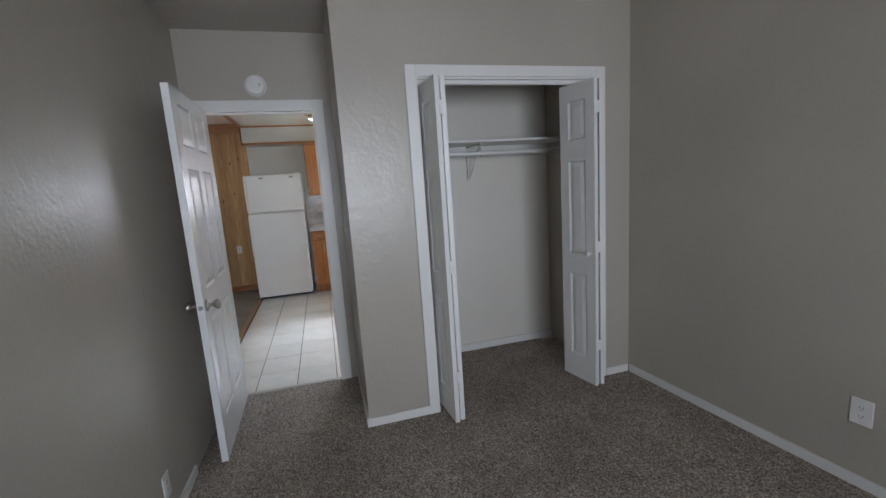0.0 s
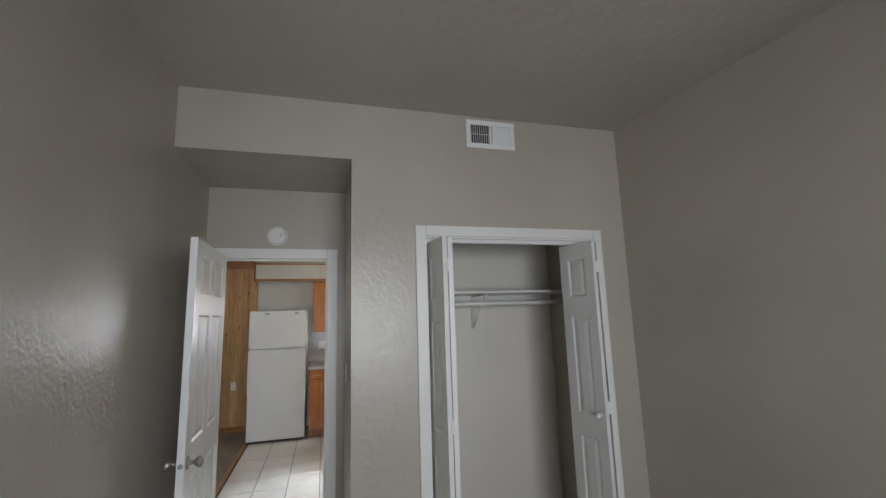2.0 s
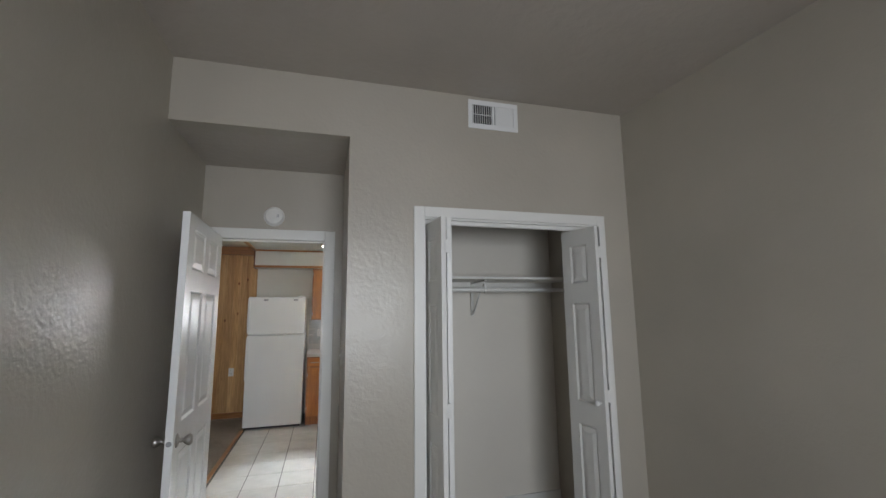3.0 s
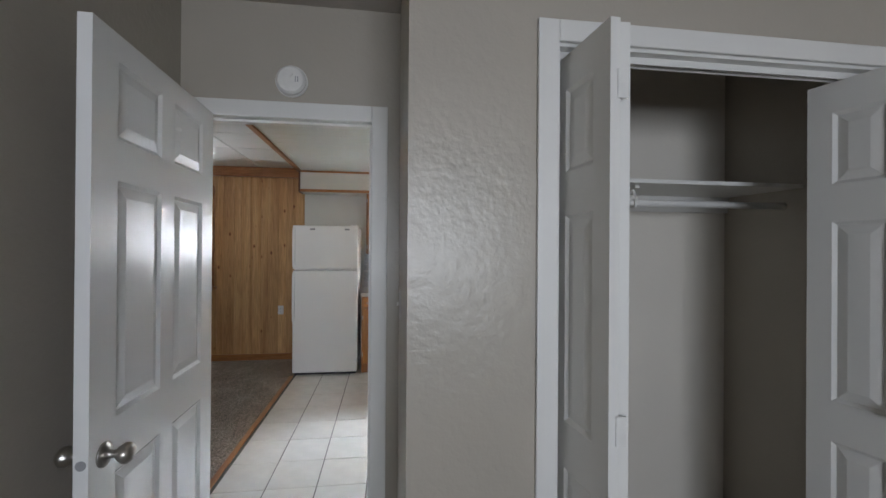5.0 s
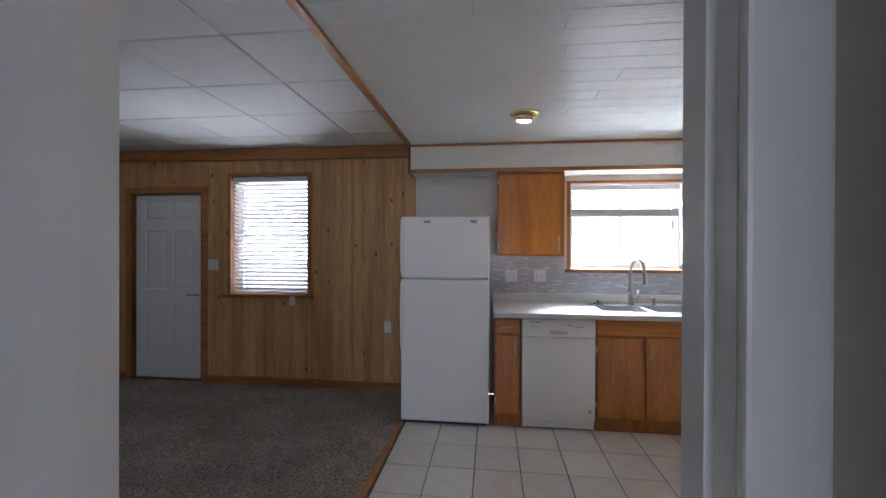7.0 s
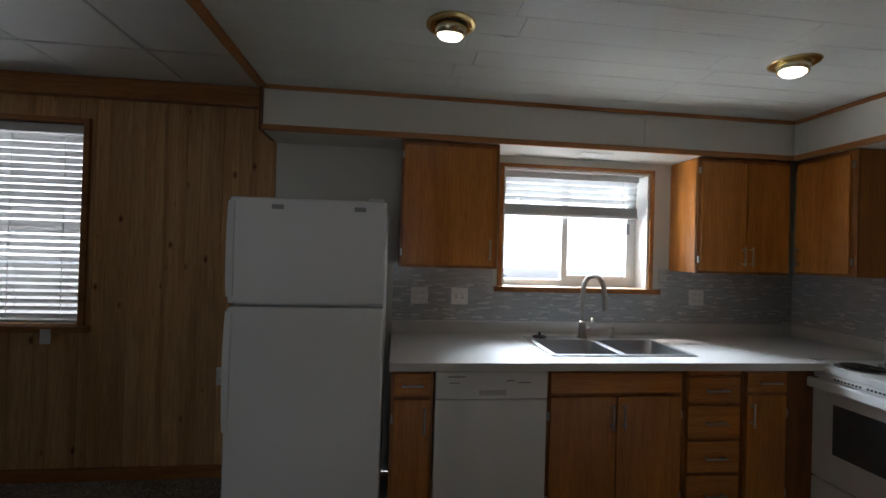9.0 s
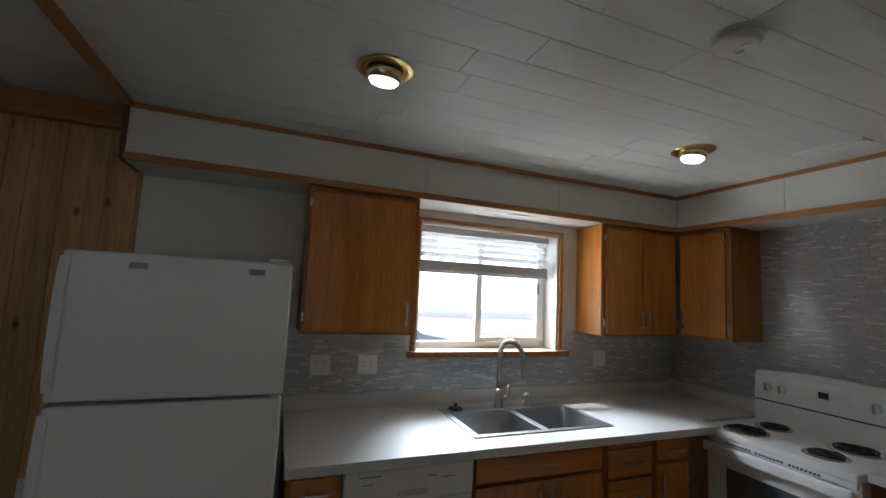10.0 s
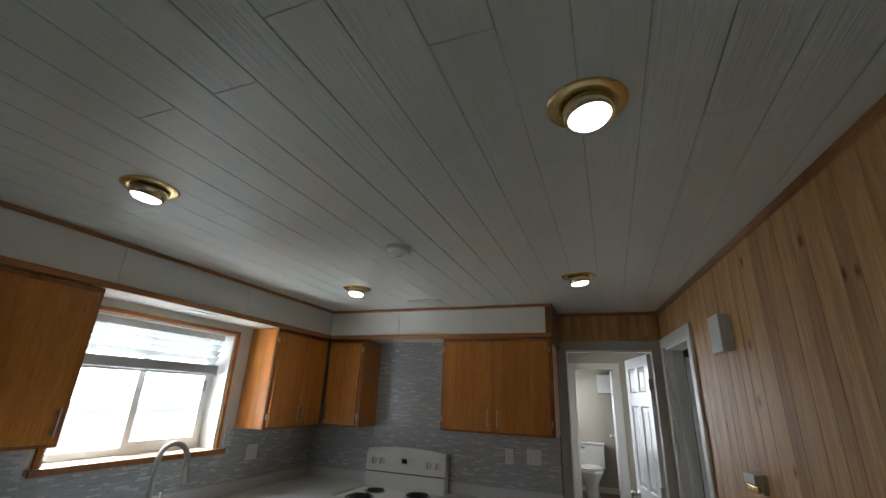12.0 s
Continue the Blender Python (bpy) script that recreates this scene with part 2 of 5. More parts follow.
# mesh helpers
def box(bm, x0, y0, z0, x1, y1, z1, bevel=0.0, segments=2):
    m = Matrix.Translation(((x0 + x1) / 2, (y0 + y1) / 2, (z0 + z1) / 2)) @ Matrix.Diagonal((abs(x1 - x0), abs(y1 - y0), abs(z1 - z0), 1))
    vs = bmesh.ops.create_cube(bm, size=1, matrix=m)["verts"]
    if bevel:
        es = list({e for v in vs for e in v.link_edges})
        bmesh.ops.bevel(bm, geom=es, offset=bevel, segments=segments, affect="EDGES", profile=0.6)
    return bm


def tube(bm, a, b, r0, r1=None, n=20, caps=True):
    a, b = Vector(a), Vector(b)
    q = (b - a).to_track_quat("Z", "Y").to_matrix().to_4x4()
    bmesh.ops.create_cone(bm, cap_ends=caps, segments=n, radius1=r0, radius2=r0 if r1 is None else r1, depth=(b - a).length, matrix=Matrix.Translation((a + b) / 2) @ q)
    return bm


def lathe(bm, profile, m=None, n=28):
    """Turn a profile of (radius, height) about z, at the pose m."""
    m = m or Matrix()
    rings = []
    for r, h in profile:
        rings.append([bm.verts.new(m @ Vector((max(r, 1e-4) * math.cos(6.28318 * i / n), max(r, 1e-4) * math.sin(6.28318 * i / n), h))) for i in range(n)])
    for a, b in zip(rings, rings[1:]):
        for i in range(n):
            bm.faces.new((a[i], a[(i + 1) % n], b[(i + 1) % n], b[i]))
    for ring in (rings[0], rings[-1]):
        bm.faces.new(ring)
    bmesh.ops.recalc_face_normals(bm, faces=bm.faces)
    return bm


def bent_tube(bm, points, r, n=14):
    rings = []
    pts = [Vector(p) for p in points]
    for i, p in enumerate(pts):
        d = (pts[min(i + 1, len(pts) - 1)] - pts[max(i - 1, 0)]).normalized()
        side = d.cross(Vector((1, 0, 0)))
        side = (d.cross(Vector((0, 0, 1))) if side.length < 0.1 else side).normalized()
        up = d.cross(side)
        rings.append([bm.verts.new(p + r * (math.cos(6.28318 * k / n) * side + math.sin(6.28318 * k / n) * up)) for k in range(n)])
    for a, b in zip(rings, rings[1:]):
        for k in range(n):
            bm.faces.new((a[k], a[(k + 1) % n], b[(k + 1) % n], b[k]))
    bm.faces.new(rings[0]), bm.faces.new(rings[-1])
    bmesh.ops.recalc_face_normals(bm, faces=bm.faces)
    return bm


def mesh_of(name, bm, material, smooth=False):
    me = bpy.data.meshes.new(name)
    bm.to_mesh(me)
    bm.free()
    me.materials.append(material)
    if smooth:
        me.shade_smooth()
    return me


def part(name, bm, material, parent, label="", smooth=False):
    ob = new(name, mesh_of(name, bm, material, smooth))
    ob.parent = parent
    return tagged(ob, label=label)


def empty(name, label, category, at=(0, 0, 0), group="", kind=""):
    """A thing: an Empty; its parts are built in place, in its own space."""
    ob = new(name)
    ob.empty_display_size = 0.05
    ob.location = at
    return tagged(ob, label, category, group, kind)


def setting(name, bm, material, label, category, smooth=False):
    return tagged(new(name, mesh_of(name, bm, material, smooth)), label, category, kind="structure")


def B(*a, **k):
    return box(bmesh.new(), *a, **k)


def many(*boxes, bevel=0.0):
    bm = bmesh.new()
    for b in boxes:
        box(bm, *b, bevel=bevel)
    return bm


# ---- the bedroom shell ----
XR, YB, ZB = 2.875, -0.8, 2.91
XC = 3.09   # inner side wall of the closet
setting("floor_bedroom", many((0, YB, -0.1, XR + 0.45, 3.79, 0), (0, 3.79, -0.1, 0.953, 4.56, 0), (1.04, 3.79, -0.1, XC, 4.64, 0)), CARPET, "brown-grey cut pile carpet over bedroom and closet", "floor")
setting("wall_bedroom_left", B(-0.1, YB, 0, 0, 4.537, 3.0), GREIGE, "greige textured wall beside the open door", "wall")
SKEW = 0.09   # the right wall stands a little askew
right_m = Matrix.Translation((XR, 3.79, 0)) @ pose(0, 0, 0, 0, 0, math.degrees(math.atan(SKEW)))
bm = B(0, -5.0, 0, 0.1, 0.0, 3.0)
bmesh.ops.transform(bm, matrix=right_m, verts=bm.verts)
setting("wall_bedroom_right", bm, GREIGE, "greige textured bedroom wall", "wall")
setting("wall_closet_side", B(XC, 3.89, 0, XC + 0.1, 4.64, 3.0), CLOSET, "pale painted side wall of the closet", "wall")
setting("wall_bedroom_window", many((-0.1, YB - 0.12, 0, 0.6, YB, 3), (2.1, YB - 0.12, 0, XR + 0.55, YB, 3), (0.6, YB - 0.12, 0, 2.1, YB, 0.9), (0.6, YB - 0.12, 2.1, 2.1, YB, 3)), GREIGE, "greige wall with the bedroom window opening", "wall")
setting("wall_closet", many((0.953, 3.79, 0, 1.40, 3.89, 2.55), (2.61, 3.79, 0, XC + 0.1, 3.89, 2.55), (1.40, 3.79, 2.085, 2.61, 3.89, 2.55), (0, 3.79, 2.55, XC + 0.1, 3.89, 3.0)), GREIGE, "greige wall around the closet opening", "wall")
setting("wall_hall", B(0.953, 3.89, 0, 1.04, 4.537, 2.55), GREIGE, "greige side wall of the short entry", "wall")
setting("wall_doorway", many((-0.1, 4.537, 0, 0.05, 4.65, 3), (0.835, 4.537, 0, 1.04, 4.65, 3), (0.05, 4.537, 2.045, 0.835, 4.65, 3)), GREIGE, "greige wall around the bedroom doorway", "wall")
setting("wall_closet_back", B(1.04, 4.64, 0, XC + 0.1, 4.72, 2.7), CLOSET, "pale painted back wall of the closet", "wall")
setting("ceiling_bedroom", B(-0.1, YB, ZB, XR + 0.55, 3.79, ZB + 0.1), CEILING, "greige hand-textured bedroom ceiling", "ceiling")
setting("ceiling_entry", B(0, 3.89, 2.55, 0.953, 4.537, 2.6), CEILING, "lowered greige ceiling over the entry", "ceiling")
setting("ceiling_closet", B(1.04, 3.89, 2.5, XC, 4.64, 2.6), CEILING, "plain closet ceiling", "ceiling")
bm = many((0.0, YB, 0, 0.014, 3.7, 0.054), (0.953, 3.776, 0, 1.345, 3.79, 0.054), (2.675, 3.776, 0, XR - 0.014, 3.79, 0.054),
          (0.939, 3.776, 0, 0.953, 4.52, 0.062), (1.04, 4.626, 0, XC, 4.64, 0.062), (XC - 0.014, 3.89, 0, XC, 4.626, 0.062), bevel=0.004)
setting("baseboard_bedroom", bm, WHITE_TRIM, "narrow white painted baseboard", "baseboard")
bm = B(-0.014, -5.0, 0, 0, -0.02, 0.054, bevel=0.004)
bmesh.ops.transform(bm, matrix=right_m, verts=bm.verts)
setting("baseboard_bedroom_right", bm, WHITE_TRIM, "narrow white painted baseboard", "baseboard")
win = empty("window_1", "white framed bedroom window with clear panes", "window", (1.35, YB - 0.06, 0.9), kind="structure")
part("window_frame", many((-0.75, -0.03, 0, -0.7, 0.03, 1.2), (0.7, -0.03, 0, 0.75, 0.03, 1.2), (-0.7, -0.03, 0, 0.7, 0.03, 0.05), (-0.7, -0.03, 1.15, 0.7, 0.03, 1.2), (-0.025, -0.03, 0.05, 0.025, 0.03, 1.15)), WHITE_TRIM, win)
for x in (-0.7, 0.025):
    p = part("pane", B(x, -0.003, 0.05, x + 0.675, 0.003, 1.15), GLASS, win)
    p.visible_shadow = False

# ---- the kitchen and living room shell ----
YK, XK, ZK, XL = 8.33, 3.60, 2.44, -4.3
XB = 3.75   # wall with the bathroom doorway
setting("floor_kitchen", B(-0.15, 4.56, -0.1, XB + 0.1, YK, -0.006), GROUT, "ivory ceramic tile floor with grey joints", "floor")
setting("floor_living", B(XL, 2.0, -0.1, -0.15, YK, 0), CARPET, "brown-grey carpet in the living room", "floor")
# back wall, with its two windows and a door
bm = many((XL - 0.1, YK, 0, -3.38, YK + 0.22, 3), (-3.38, YK, 2.06, -2.52, YK + 0.22, 3), (-2.52, YK, 0, -2.19, YK + 0.22, 3), (-2.19, YK, 0, -1.33, YK + 0.22, 0.96), (-2.19, YK, 2.22, -1.33, YK + 0.22, 3), (-1.33, YK, 0, -0.18, YK + 0.22, 3))
pine_back = setting("wall_living_back", bm, DARK_OAK, "knotty pine tongue-and-groove panelling with dark joints", "wall")
bm = many((-0.18, YK, 0, 1.35, YK + 0.22, 3), (2.44, YK, 0, XK + 0.3, YK + 0.22, 3), (1.35, YK, 0, 2.44, YK + 0.22, 1.26), (1.35, YK, 2.10, 2.44, YK + 0.22, 3))
setting("wall_kitchen_back", bm, LINER, "off-white wall behind fridge and sink window", "wall")
bm = many((XK, 5.97, 0, XK + 0.14, YK, 3))
wall_stove = setting("wall_kitchen_stove", bm, LINER, "wall behind the stove", "wall")
bm = many((XB, 4.9, 0, XB + 0.1, 5.19, 3), (XB, 5.90, 0, XB + 0.1, 6.1, 3), (XB, 5.19, 2.125, XB + 0.1, 5.90, 3))
pine_bath = setting("wall_bathroom_doorway", bm, DARK_OAK, "pine panelled wall over the bathroom doorway", "wall")
SL = 0.106   # this wall runs a little askew
wall_m = Matrix.Translation((0.95, 4.82, 0)) @ pose(0, 0, 0, 0, 0, math.degrees(math.atan(SL)))
LEN = 2.82
D0, D1 = 2.02, 2.70   # the side doorway along that wall
bm = many((0, -0.1, 0, D0, 0, 3), (D1, -0.1, 0, LEN, 0, 3), (D0, -0.1, 2.125, D1, 0, 3))
bmesh.ops.transform(bm, matrix=wall_m, verts=bm.verts)
pine_side = setting("wall_kitchen_side", bm, DARK_OAK, "pine panelled kitchen wall with a side doorway", "wall")
setting("wall_kitchen_return", B(0.95, 4.652, 0, 1.04, 4.83, 3), LINER, "short plain return by the bedroom doorway", "wall")
# The front opening is added for the fill light and stays unseen.
setting("wall_living_front", many((XL - 0.1, 1.9, 0, -3.0, 2.0, 3), (-1.5, 1.9, 0, -0.1, 2.0, 3), (-3.0, 1.9, 0, -1.5, 2.0, 1.0), (-3.0, 1.9, 2.1, -1.5, 2.0, 3), (XL - 0.1, 2.0, 0, XL, YK, 3)), LINER, "plain walls that close the living room", "wall")
setting("wall_living_inner", B(-0.12, 2.0, 0, -0.101, 4.65, 3), LINER, "plain living room side of the bedroom wall", "wall")
# ceilings
rng = random.Random(4)
vs, fs = [], []


def slab(x0, y0, x1, y1, z0, z1, c=0.004):
    i = len(vs)
    vs.extend([(x0, y0, z1), (x1, y0, z1), (x1, y1, z1), (x0, y1, z1), (x0, y0, z0 + c), (x1, y0, z0 + c), (x1, y1, z0 + c), (x0, y1, z0 + c),
               (x0 + c, y0 + c, z0), (x1 - c, y0 + c, z0), (x1 - c, y1 - c, z0), (x0 + c, y1 - c, z0)])
    for f in ((0, 1, 5, 4), (1, 2, 6, 5), (2, 3, 7, 6), (3, 0, 4, 7), (4, 5, 9, 8), (5, 6, 10, 9), (6, 7, 11, 10), (7, 4, 8, 11), (8, 9, 10, 11)):
        fs.append(tuple(i + k for k in f))


PW = 0.1545   # width of a plank; each row's first end joint, where it is not left to chance
JOINTS = {-1: 1.10, 0: 0.97, 2: 1.56, 3: 1.085, 4: 0.512, 5: 0.906, 6: 0.33, 7: 0.95, 8: 0.48, 11: 1.25, 12: 1.07, 14: 2.13, 16: 2.11}
for row in range(-4, 20):
    ya, yb = max(5.096 + PW * row, 4.57), min(5.096 + PW * (row + 1), 8.03)
    if yb - ya < 0.01:
        continue
    x = (JOINTS[row] if row in JOINTS else rng.uniform(0, 1.22)) - 1.22 * 4
    while x < XB:
        if x + 1.22 > -0.16:
            slab(max(x, -0.17) + 0.0006, ya + 0.0006, min(x + 1.22, XB) - 0.0006, yb - 0.0006, ZK, ZK + 0.012, 0.002)
        x += 1.22
me = bpy.data.meshes.new("ceiling_kitchen")
me.from_pydata(vs, [], fs)
me.materials.append(PLANKS)
tagged(new("ceiling_kitchen", me), "white woodgrain plank ceiling in staggered rows", "ceiling", kind="structure")
setting("ceiling_kitchen_backing", B(-0.17, 4.57, ZK + 0.005, XB, YK, ZK + 0.1), GREY_PLASTIC, "dark backing above the ceiling planks", "ceiling")
vs, fs = [], []
ZL = 2.51
xs = [-0.19, -0.73] + [-0.73 - 0.6 * i for i in range(1, 7)]
ys = [YK, 7.84] + [7.84 - 0.6 * i for i in range(1, 11)]
for xa, xb in zip(xs, xs[1:]):
    for ya, yb in zip(ys, ys[1:]):
        slab(xb + 0.004, yb + 0.004, xa - 0.004, ya - 0.004, ZL, ZL + 0.02, 0.006)
me = bpy.data.meshes.new("ceiling_living")
me.from_pydata(vs, [], fs)
me.materials.append(CEILING_TILE)
tagged(new("ceiling_living", me), "white square ceiling tiles in a grid", "ceiling", kind="structure")
setting("ceiling_living_backing", B(XL, 2.0, ZL + 0.02, -0.17, YK, ZL + 0.1), GASKET, "backing above the ceiling tiles", "ceiling")
# trims
setting("trim_ceiling_divider", B(-0.21, 4.66, ZK - 0.02, -0.165, 8.03, ZL + 0.02, bevel=0.004), TRIM_Y, "orange pine strip between the two ceilings", "trim")
setting("trim_living_beam", B(XL, YK - 0.06, 2.385, -0.185, YK, ZL, bevel=0.006), TRIM_X, "orange pine board along the top of the wall", "trim")
setting("trim_living_base", many((-2.49, YK - 0.03, 0, -0.16, YK - 0.013, 0.08), (XL, YK - 0.03, 0, -3.45, YK - 0.013, 0.08), bevel=0.004), TRIM_X, "pine baseboard under the panelling", "baseboard")
setting("trim_floor_threshold", B(-0.178, 4.66, 0, -0.138, 7.52, 0.012, bevel=0.005), TRIM_Y, "wooden strip between carpet and tile", "trim")
bm = B(0, -0.002, 2.405, LEN - 0.02, 0.018, ZK - 0.001, bevel=0.004)
bmesh.ops.transform(bm, matrix=wall_m @ Matrix.Translation((0, 0.012, 0)), verts=bm.verts)
setting("trim_side_wall", bm, TRIM_X, "narrow orange trim under the ceiling", "trim")
setting("trim_bath_wall", B(XB - 0.028, 5.14, 2.41, XB - 0.012, 5.96, ZK - 0.001, bevel=0.003), TRIM_Y, "narrow orange trim over the doorway", "trim")

# soffit over the cabinets, with seams between its panels
ZS = 2.175
bm = many((-0.18, 8.03, ZS, XK, YK, ZK + 0.02), (3.28, 5.97, ZS, XK, 8.03, ZK + 0.02))
soffit = setting("wall_soffit", bm, CREAM, "cream panelled soffit above the cabinets", "wall")
for xa, xb in ((-0.155, 0.35), (0.352, 1.28), (1.282, 2.2), (2.202, 3.276)):
    part("panel", B(xa, 8.026, ZS + 0.03, xb - 0.001, 8.030, ZK - 0.02), CREAM, soffit)
for ya, yb in ((5.995, 6.6), (6.602, 7.3), (7.302, 8.024)):
    part("panel", B(3.276, ya, ZS + 0.03, 3.28, yb - 0.001, ZK - 0.02), CREAM, soffit)
setting("trim_soffit_top", many((-0.18, 8.008, ZK - 0.024, 3.262, 8.026, ZK - 0.001), bevel=0.003), TRIM_X, "orange strip along the top of the soffit", "trim")
setting("trim_soffit_top_side", B(3.258, 5.95, ZK - 0.024, 3.276, 8.008, ZK - 0.001, bevel=0.003), TRIM_Y, "orange strip along the top of the soffit", "trim")
setting("trim_soffit_bottom", many((-0.18, 8.008, ZS - 0.005, 3.262, 8.026, ZS + 0.03), bevel=0.003), TRIM_X, "orange strip along the bottom of the soffit", "trim")
setting("trim_soffit_bottom_side", B(3.258, 5.95, ZS - 0.005, 3.276, 8.008, ZS + 0.03, bevel=0.003), TRIM_Y, "orange strip along the bottom of the soffit", "trim")
setting("trim_soffit_ends", many((-0.198, 8.008, ZS - 0.005, -0.181, YK - 0.062, ZK), (3.258, 5.935, 2.12, XK + 0.15, 5.95, ZK - 0.001), (3.258, 5.951, ZS + 0.03, 3.276, 5.99, ZK - 0.024), bevel=0.002), DARK_OAK, "wooden corner boards at the soffit ends", "trim")


# ---- doors ----
def panel_leaf(parent, w, h, t, columns, rows, material, name="door_leaf", label="", sides=(-1, 1)):
    """A moulded panel door standing on z = 0, from x = 0 to w, its thickness about y = 0: stiles and rails with
    sunk fields, and a raised panel in each field."""
    bm = bmesh.new()
    box(bm, 0, -t / 2 + 0.008, 0.0, w, t / 2 - 0.008, h)
    xs = [0.0] + [v for c in columns for v in c] + [w]
    for s in sides:
        ya, yb = (t / 2 - 0.008, t / 2) if s > 0 else (-t / 2, -t / 2 + 0.008)
        for a, b in zip(xs[::2], xs[1::2]):
            box(bm, a, ya, 0, b, yb, h)
        zs = [0.0] + [v for r in rows for v in r] + [h]
        for a, b in zip(zs[::2], zs[1::2]):
            for ca, cb in columns:
                box(bm, ca, ya, a, cb, yb, b)
    leaf = part(name, bm, material, parent, label)
    for s in sides:
        for ca, cb in columns:
            for ra, rb in rows:
                g = 0.012
                pm = bmesh.new()
                y0 = s * (t / 2 - 0.0085)
                y1 = s * (t / 2 - 0.0015)
                e = min(0.032, (cb - ca) * 0.24)
                o = [pm.verts.new((x, y0, z)) for x, z in ((ca + g, ra + g), (cb - g, ra + g), (cb - g, rb - g), (ca + g, rb - g))]
                i = [pm.verts.new((x, y1, z)) for x, z in ((ca + g + e, ra + g + e), (cb - g - e, ra + g + e), (cb - g - e, rb - g - e), (ca + g + e, rb - g - e))]
                for k in range(4):
                    pm.faces.new((o[k], o[(k + 1) % 4], i[(k + 1) % 4], i[k]))
                pm.faces.new(i)
                # moulding round the field
                mo = [pm.verts.new((x, s * t / 2, z)) for x, z in ((ca, ra), (cb, ra), (cb, rb), (ca, rb))]
                for k in range(4):
                    pm.faces.new((mo[k], mo[(k + 1) % 4], o[(k + 1) % 4], o[k]))
                bmesh.ops.recalc_face_normals(pm, faces=pm.faces)
                part("panel", pm, material, leaf)
    return leaf


def knob(parent, x, z, y, s, r=0.027):
    bm = lathe(bmesh.new(), [(0.0, 0), (0.033, 0), (0.033, 0.004), (0.026, 0.009), (0.012, 0.012), (0.010, 0.03), (0.018, 0.036), (r, 0.05), (r, 0.06), (0.018, 0.07), (0.0, 0.072)], Matrix.Translation((x, y, z)) @ pose(0, 0, 0, -90 * s, 0, 0))
    part("knob", bm, NICKEL, parent, "brushed nickel knob", smooth=True)


SIX_ROWS = [(0.22, 0.82), (0.97, 1.62), (1.735, 1.95)]
ajar = empty("bedroom_door", "white glossy six-panel door standing open against the wall", "door", (0.122, 4.525, 0.012))
ajar.rotation_euler = (0, 0, radians(-88.6))
panel_leaf(ajar, 0.79, 2.025, 0.035, [(0.11, 0.35), (0.44, 0.68)], SIX_ROWS, WHITE_PAINT)
knob(ajar, 0.73, 0.89, 0.0175, 1)
knob(ajar, 0.73, 0.89, -0.0175, -1)
# Dark disc on the edge, coloured like the shade in a latch hole.
part("latch_bore_disc", tube(bmesh.new(), (0.789, 0, 0.89), (0.7915, 0, 0.89), 0.0125, n=18), GREY_PLASTIC, ajar, "dark grey disc in place of the shaded latch hole")
for z in (0.2, 1.0, 1.8):
    part("hinge", tube(bmesh.new(), (-0.006, -0.018, z), (-0.006, -0.018, z + 0.09), 0.006), NICKEL, ajar)


def casing_face(name, x0, x1, z1, y, s, w, material, label, zb=0.0, t=0.016):
    """Jamb-side casing: two legs and a head in front of the wall face y; s is the side it stands out to."""
    ya, yb = sorted((y, y + s * t))
    return setting(name, many((x0 - w, ya, zb, x0, yb, z1 + w), (x1, ya, zb, x1 + w, yb, z1 + w), (x0, ya, z1, x1, yb, z1 + w), bevel=0.005), material, label, "trim")


casing_face("trim_bedroom_door", 0.067, 0.822, 2.032, 4.537, -1, 0.074, WHITE_TRIM, "white painted door casing")
setting("door_1_jamb", many((0.05, 4.537, 0, 0.067, 4.65, 2.045), (0.822, 4.537, 0, 0.835, 4.65, 2.045), (0.067, 4.537, 2.032, 0.822, 4.65, 2.045), (0.812, 4.575, 0, 0.822, 4.61, 2.032), (0.067, 4.575, 2.022, 0.812, 4.61, 2.032)), WHITE_TRIM, "white painted door jamb with stop", "jamb")
strike = tagged(new("strike_plate", mesh_of("strike_plate", B(0.8205, 4.545, 0.9, 0.822, 4.575, 0.96, bevel=0.0006), NICKEL)), "small nickel strike plate on the door jamb", "hardware")
setting("trim_carpet_edge", B(0.067, 4.545, 0.0, 0.822, 4.57, 0.008, bevel=0.003), NICKEL, "metal carpet edge strip in the doorway", "trim")

# ---- closet ----
casing_face("trim_closet", 1.405, 2.605, 2.080, 3.79, -1, 0.066, WHITE_TRIM, "white painted casing round the closet")
setting("closet_jamb", many((1.40, 3.79, 0, 1.412, 3.89, 2.085), (2.598, 3.79, 0, 2.61, 3.89, 2.085), (1.412, 3.79, 2.07, 2.598, 3.89, 2.085)), WHITE_TRIM, "white closet jamb", "jamb")
track = empty("closet_door_track", "white metal bifold track under the closet head", "track", (0, 0, 0))
part("rail", many((1.413, 3.822, 2.048, 2.597, 3.826, 2.07), (1.413, 3.852, 2.048, 2.597, 3.856, 2.07), (1.413, 3.826, 2.066, 2.597, 3.852, 2.07)), WHITE_TRIM, track)
BI_ROWS = [(0.17, 0.76), (0.90, 1.52), (1.65, 1.90)]


